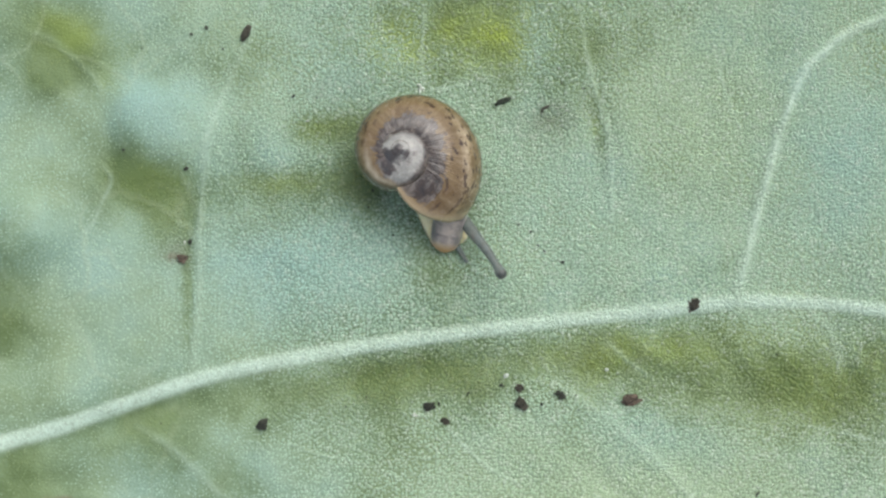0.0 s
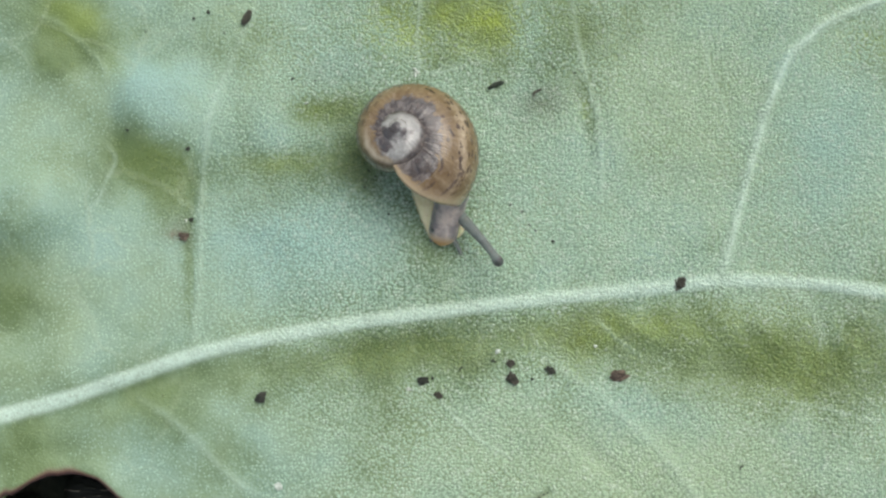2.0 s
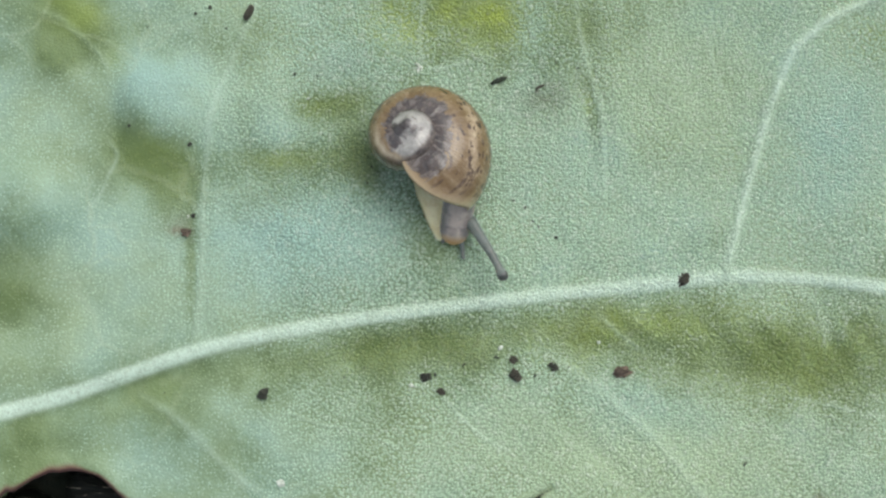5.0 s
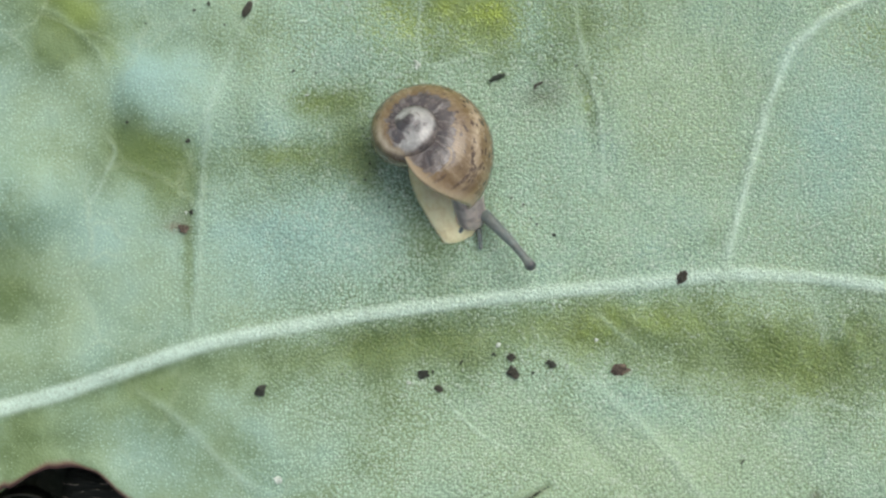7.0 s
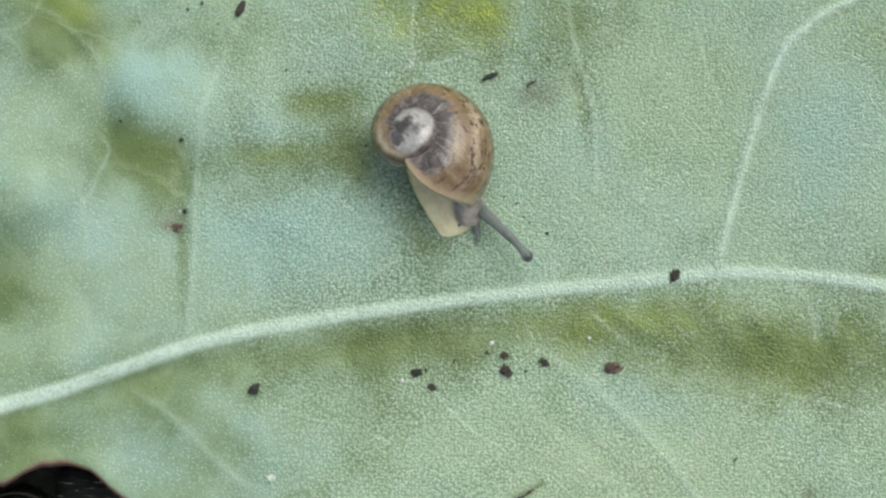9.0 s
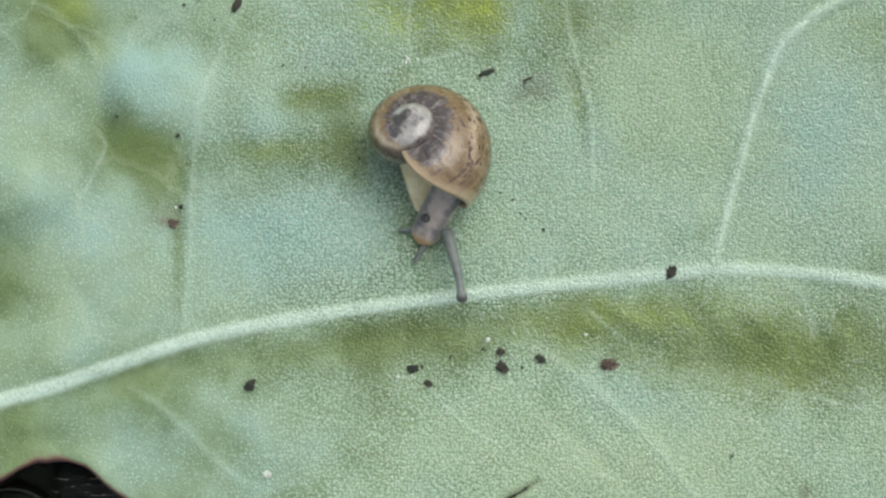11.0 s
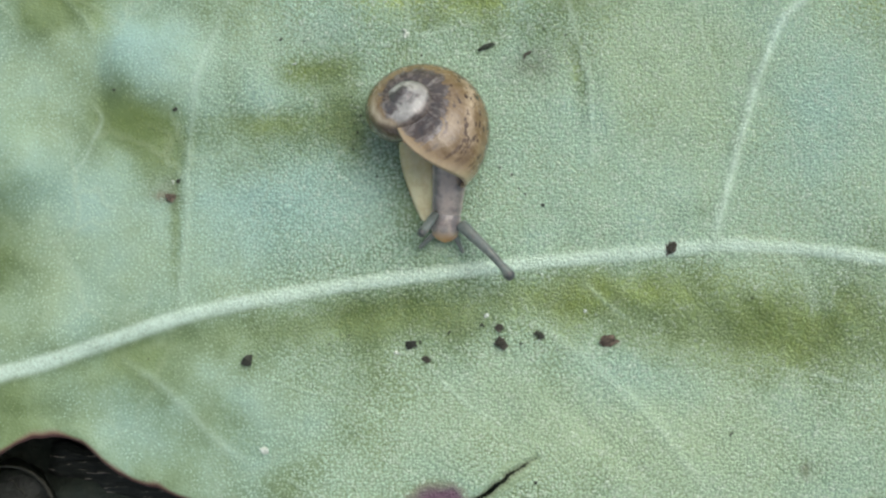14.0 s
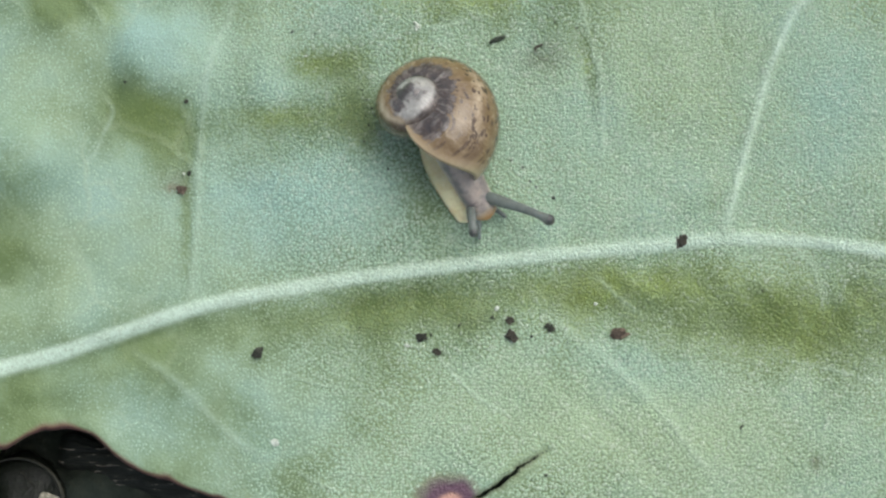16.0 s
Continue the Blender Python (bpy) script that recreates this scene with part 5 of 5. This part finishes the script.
    walk(head, [
        (0.0, pose(0.00162, -0.00382, 0.00065, 0.0, 13.3, -101.7)),
        (1.0, pose(0.00170, -0.00422, 0.00065, 0.0, 12.4, -101.1)),
        (2.0, pose(0.00161, -0.00434, 0.00065, 0.0, 11.6, -103.7)),
        (3.0, pose(0.00151, -0.00441, 0.00065, -0.0, 12.1, -102.9)),
        (4.0, pose(0.00138, -0.00435, 0.00065, -0.0, 12.2, -106.6)),
        (6.5, pose(0.00232, -0.00400, 0.00065, 0.0, 14.4, -81.2)),
        (7.5, pose(0.00249, -0.00356, 0.00065, -0.0, 16.4, -75.0)),
        (8.5, pose(0.00247, -0.00345, 0.00065, 0.0, 17.3, -75.0)),
        (9.2, pose(0.00216, -0.00354, 0.00065, -0.0, 16.9, -86.6)),
        (11.3, pose(0.00011, -0.00466, 0.00065, -0.0, 11.1, -119.7)),
        (12.0, pose(0.00001, -0.00499, 0.00065, 0.0, 9.4, -119.4)),
        (12.5, pose(0.00043, -0.00520, 0.00065, 0.0, 9.5, -109.4)),
        (13.0, pose(0.00074, -0.00530, 0.00065, 0.0, 9.2, -102.1)),
        (14.0, pose(0.00142, -0.00525, 0.00065, 0.0, 9.4, -94.1)),
        (14.6, pose(0.00163, -0.00496, 0.00065, 0.0, 10.1, -86.8)),
        (15.2, pose(0.00226, -0.00480, 0.00065, 0.0, 10.3, -71.5)),
        (16.0, pose(0.00285, -0.00449, 0.00065, 0.0, 11.4, -60.4)),
    ])
    walk(long_stalk, [
        (0.0, pose(0.00023, 0.00252, 0.00144, -11.0, -28.6, 51.2)),
        (1.0, pose(0.00024, 0.00233, 0.00144, -10.2, -28.4, 50.5)),
        (2.0, pose(-0.00003, 0.00255, 0.00137, -10.4, -25.7, 57.8)),
        (3.0, pose(0.00054, 0.00242, 0.00150, -9.6, -26.3, 49.1)),
        (4.0, pose(0.00048, 0.00262, 0.00149, -10.2, -25.7, 52.7)),
        (6.5, pose(0.00159, 0.00179, 0.00175, -7.3, -29.8, 29.4)),
        (7.5, pose(0.00183, 0.00205, 0.00184, -10.0, -30.5, 36.1)),
        (8.5, pose(0.00163, 0.00210, 0.00181, -11.8, -31.4, 40.9)),
        (9.2, pose(0.00139, 0.00216, 0.00175, -11.8, -31.3, 41.8)),
        (11.3, pose(0.00097, 0.00276, 0.00157, -8.2, -24.3, 45.2)),
        (12.0, pose(0.00096, 0.00298, 0.00153, -7.5, -22.2, 50.1)),
        (12.5, pose(0.00065, 0.00315, 0.00148, -8.4, -22.1, 58.5)),
        (13.0, pose(0.00097, 0.00292, 0.00152, -7.3, -22.7, 50.0)),
        (14.0, pose(0.00112, 0.00281, 0.00155, -7.5, -22.7, 50.1)),
        (14.6, pose(0.00117, 0.00221, 0.00158, -7.0, -26.2, 41.5)),
        (15.2, pose(0.00094, 0.00227, 0.00154, -7.5, -25.9, 43.6)),
        (16.0, pose(0.00115, 0.00213, 0.00161, -8.2, -26.6, 43.1)),
    ])
    walk(short_stalk, [
        (0.0, pose(-0.00066, -0.00016, 0.00020, -6.8, -23.5, 30.1)),
        (1.0, pose(-0.00048, -0.00026, 0.00022, -0.3, -19.8, 1.4)),
        (2.0, pose(-0.00050, -0.00036, 0.00022, 3.2, -17.8, -16.0)),
        (3.0, pose(-0.00050, -0.00052, 0.00024, 7.1, -16.1, -35.7)),
        (4.0, pose(-0.00046, -0.00042, 0.00022, 4.8, -17.8, -23.2)),
        (6.5, pose(-0.00058, 0.00017, -0.00003, -8.7, 20.3, 31.1)),
        (7.5, pose(-0.00057, 0.00018, -0.00004, -11.3, 21.6, 34.8)),
        (8.5, pose(-0.00057, 0.00018, -0.00004, -12.4, 22.2, 36.1)),
        (9.2, pose(-0.00059, 0.00016, -0.00004, -11.8, 23.0, 34.5)),
        (11.3, pose(-0.00111, -0.00045, 0.00090, 66.1, -79.2, -127.7)),
        (12.0, pose(-0.00085, -0.00071, 0.00097, 9.8, -54.1, -45.6)),
        (12.5, pose(-0.00067, -0.00071, 0.00100, 7.1, -48.8, -34.6)),
        (13.0, pose(-0.00041, -0.00101, 0.00105, 6.6, -36.4, -38.8)),
        (14.0, pose(-0.00033, -0.00096, 0.00106, 6.1, -36.5, -35.0)),
        (14.6, pose(-0.00034, -0.00087, 0.00106, 6.5, -39.6, -33.5)),
        (15.2, pose(-0.00035, -0.00092, 0.00105, 7.2, -39.7, -36.9)),
        (16.0, pose(0.00012, -0.00088, 0.00115, 5.3, -35.0, -25.2)),
    ])
    walk(feeler_a, [
        (0.0, pose(0.00037, 0.00103, -0.00017, -9.1, 2.7, 42.1)),
        (1.0, pose(0.00033, 0.00098, -0.00018, -8.4, 3.9, 41.5)),
        (2.0, pose(0.00029, 0.00094, -0.00019, -7.9, 5.2, 41.2)),
        (3.0, pose(0.00057, 0.00064, -0.00013, -4.3, 1.5, 20.3)),
        (4.0, pose(0.00060, 0.00085, -0.00013, -6.0, 0.9, 28.8)),
        (6.5, pose(0.00088, 0.00005, -0.00003, 2.2, -3.8, -8.6)),
        (7.5, pose(0.00106, 0.00013, 0.00005, 1.3, -7.2, -4.5)),
        (8.5, pose(0.00103, 0.00027, 0.00006, -0.2, -7.8, 0.6)),
        (9.2, pose(0.00094, 0.00019, 0.00003, 0.7, -6.9, -2.3)),
        (11.3, pose(0.00094, 0.00021, -0.00007, 0.3, -1.1, -1.6)),
        (12.0, pose(0.00075, 0.00040, -0.00013, -1.1, 2.2, 6.9)),
        (12.5, pose(0.00063, 0.00064, -0.00015, -3.2, 3.2, 19.3)),
        (13.0, pose(0.00058, 0.00066, -0.00016, -3.3, 4.0, 20.9)),
        (14.0, pose(0.00053, 0.00079, -0.00017, -4.4, 4.2, 27.7)),
        (14.6, pose(0.00055, 0.00065, -0.00016, -3.7, 3.5, 21.0)),
        (15.2, pose(0.00038, 0.00065, -0.00019, -4.5, 5.7, 25.0)),
        (16.0, pose(0.00043, 0.00065, -0.00017, -4.7, 4.0, 23.5)),
    ])
    walk(feeler_b, [
        (0.0, pose(0.00009, -0.00021, -0.00019, 1.4, 6.9, -5.8)),
        (1.0, pose(0.00009, -0.00036, -0.00019, 4.5, 7.3, -20.4)),
        (2.0, pose(0.00006, -0.00040, -0.00019, 5.0, 8.6, -24.1)),
        (3.0, pose(0.00015, -0.00047, -0.00017, 5.7, 5.5, -27.0)),
        (4.0, pose(0.00014, -0.00035, -0.00017, 3.8, 5.9, -17.5)),
        (6.5, pose(0.00013, -0.00057, -0.00017, 8.4, 3.8, -34.6)),
        (7.5, pose(0.00013, -0.00064, -0.00017, 10.6, 2.1, -39.0)),
        (8.5, pose(0.00015, -0.00057, -0.00016, 9.9, 1.1, -34.0)),
        (9.2, pose(0.00019, -0.00049, -0.00015, 7.9, 0.4, -27.0)),
        (11.3, pose(0.00009, -0.00112, -0.00019, 9.7, 4.6, -59.0)),
        (12.0, pose(0.00022, -0.00123, -0.00017, 7.9, 3.7, -56.4)),
        (12.5, pose(0.00036, -0.00109, -0.00014, 7.1, 2.7, -47.7)),
        (13.0, pose(0.00040, -0.00115, -0.00014, 6.9, 2.5, -48.3)),
        (14.0, pose(0.00046, -0.00098, -0.00013, 6.2, 2.0, -41.1)),
        (14.6, pose(0.00041, -0.00091, -0.00013, 6.6, 2.1, -40.0)),
        (15.2, pose(0.00040, -0.00078, -0.00013, 6.0, 2.1, -35.1)),
        (16.0, pose(0.00066, -0.00074, -0.00007, 5.2, -1.2, -27.0)),
    ])


motions()
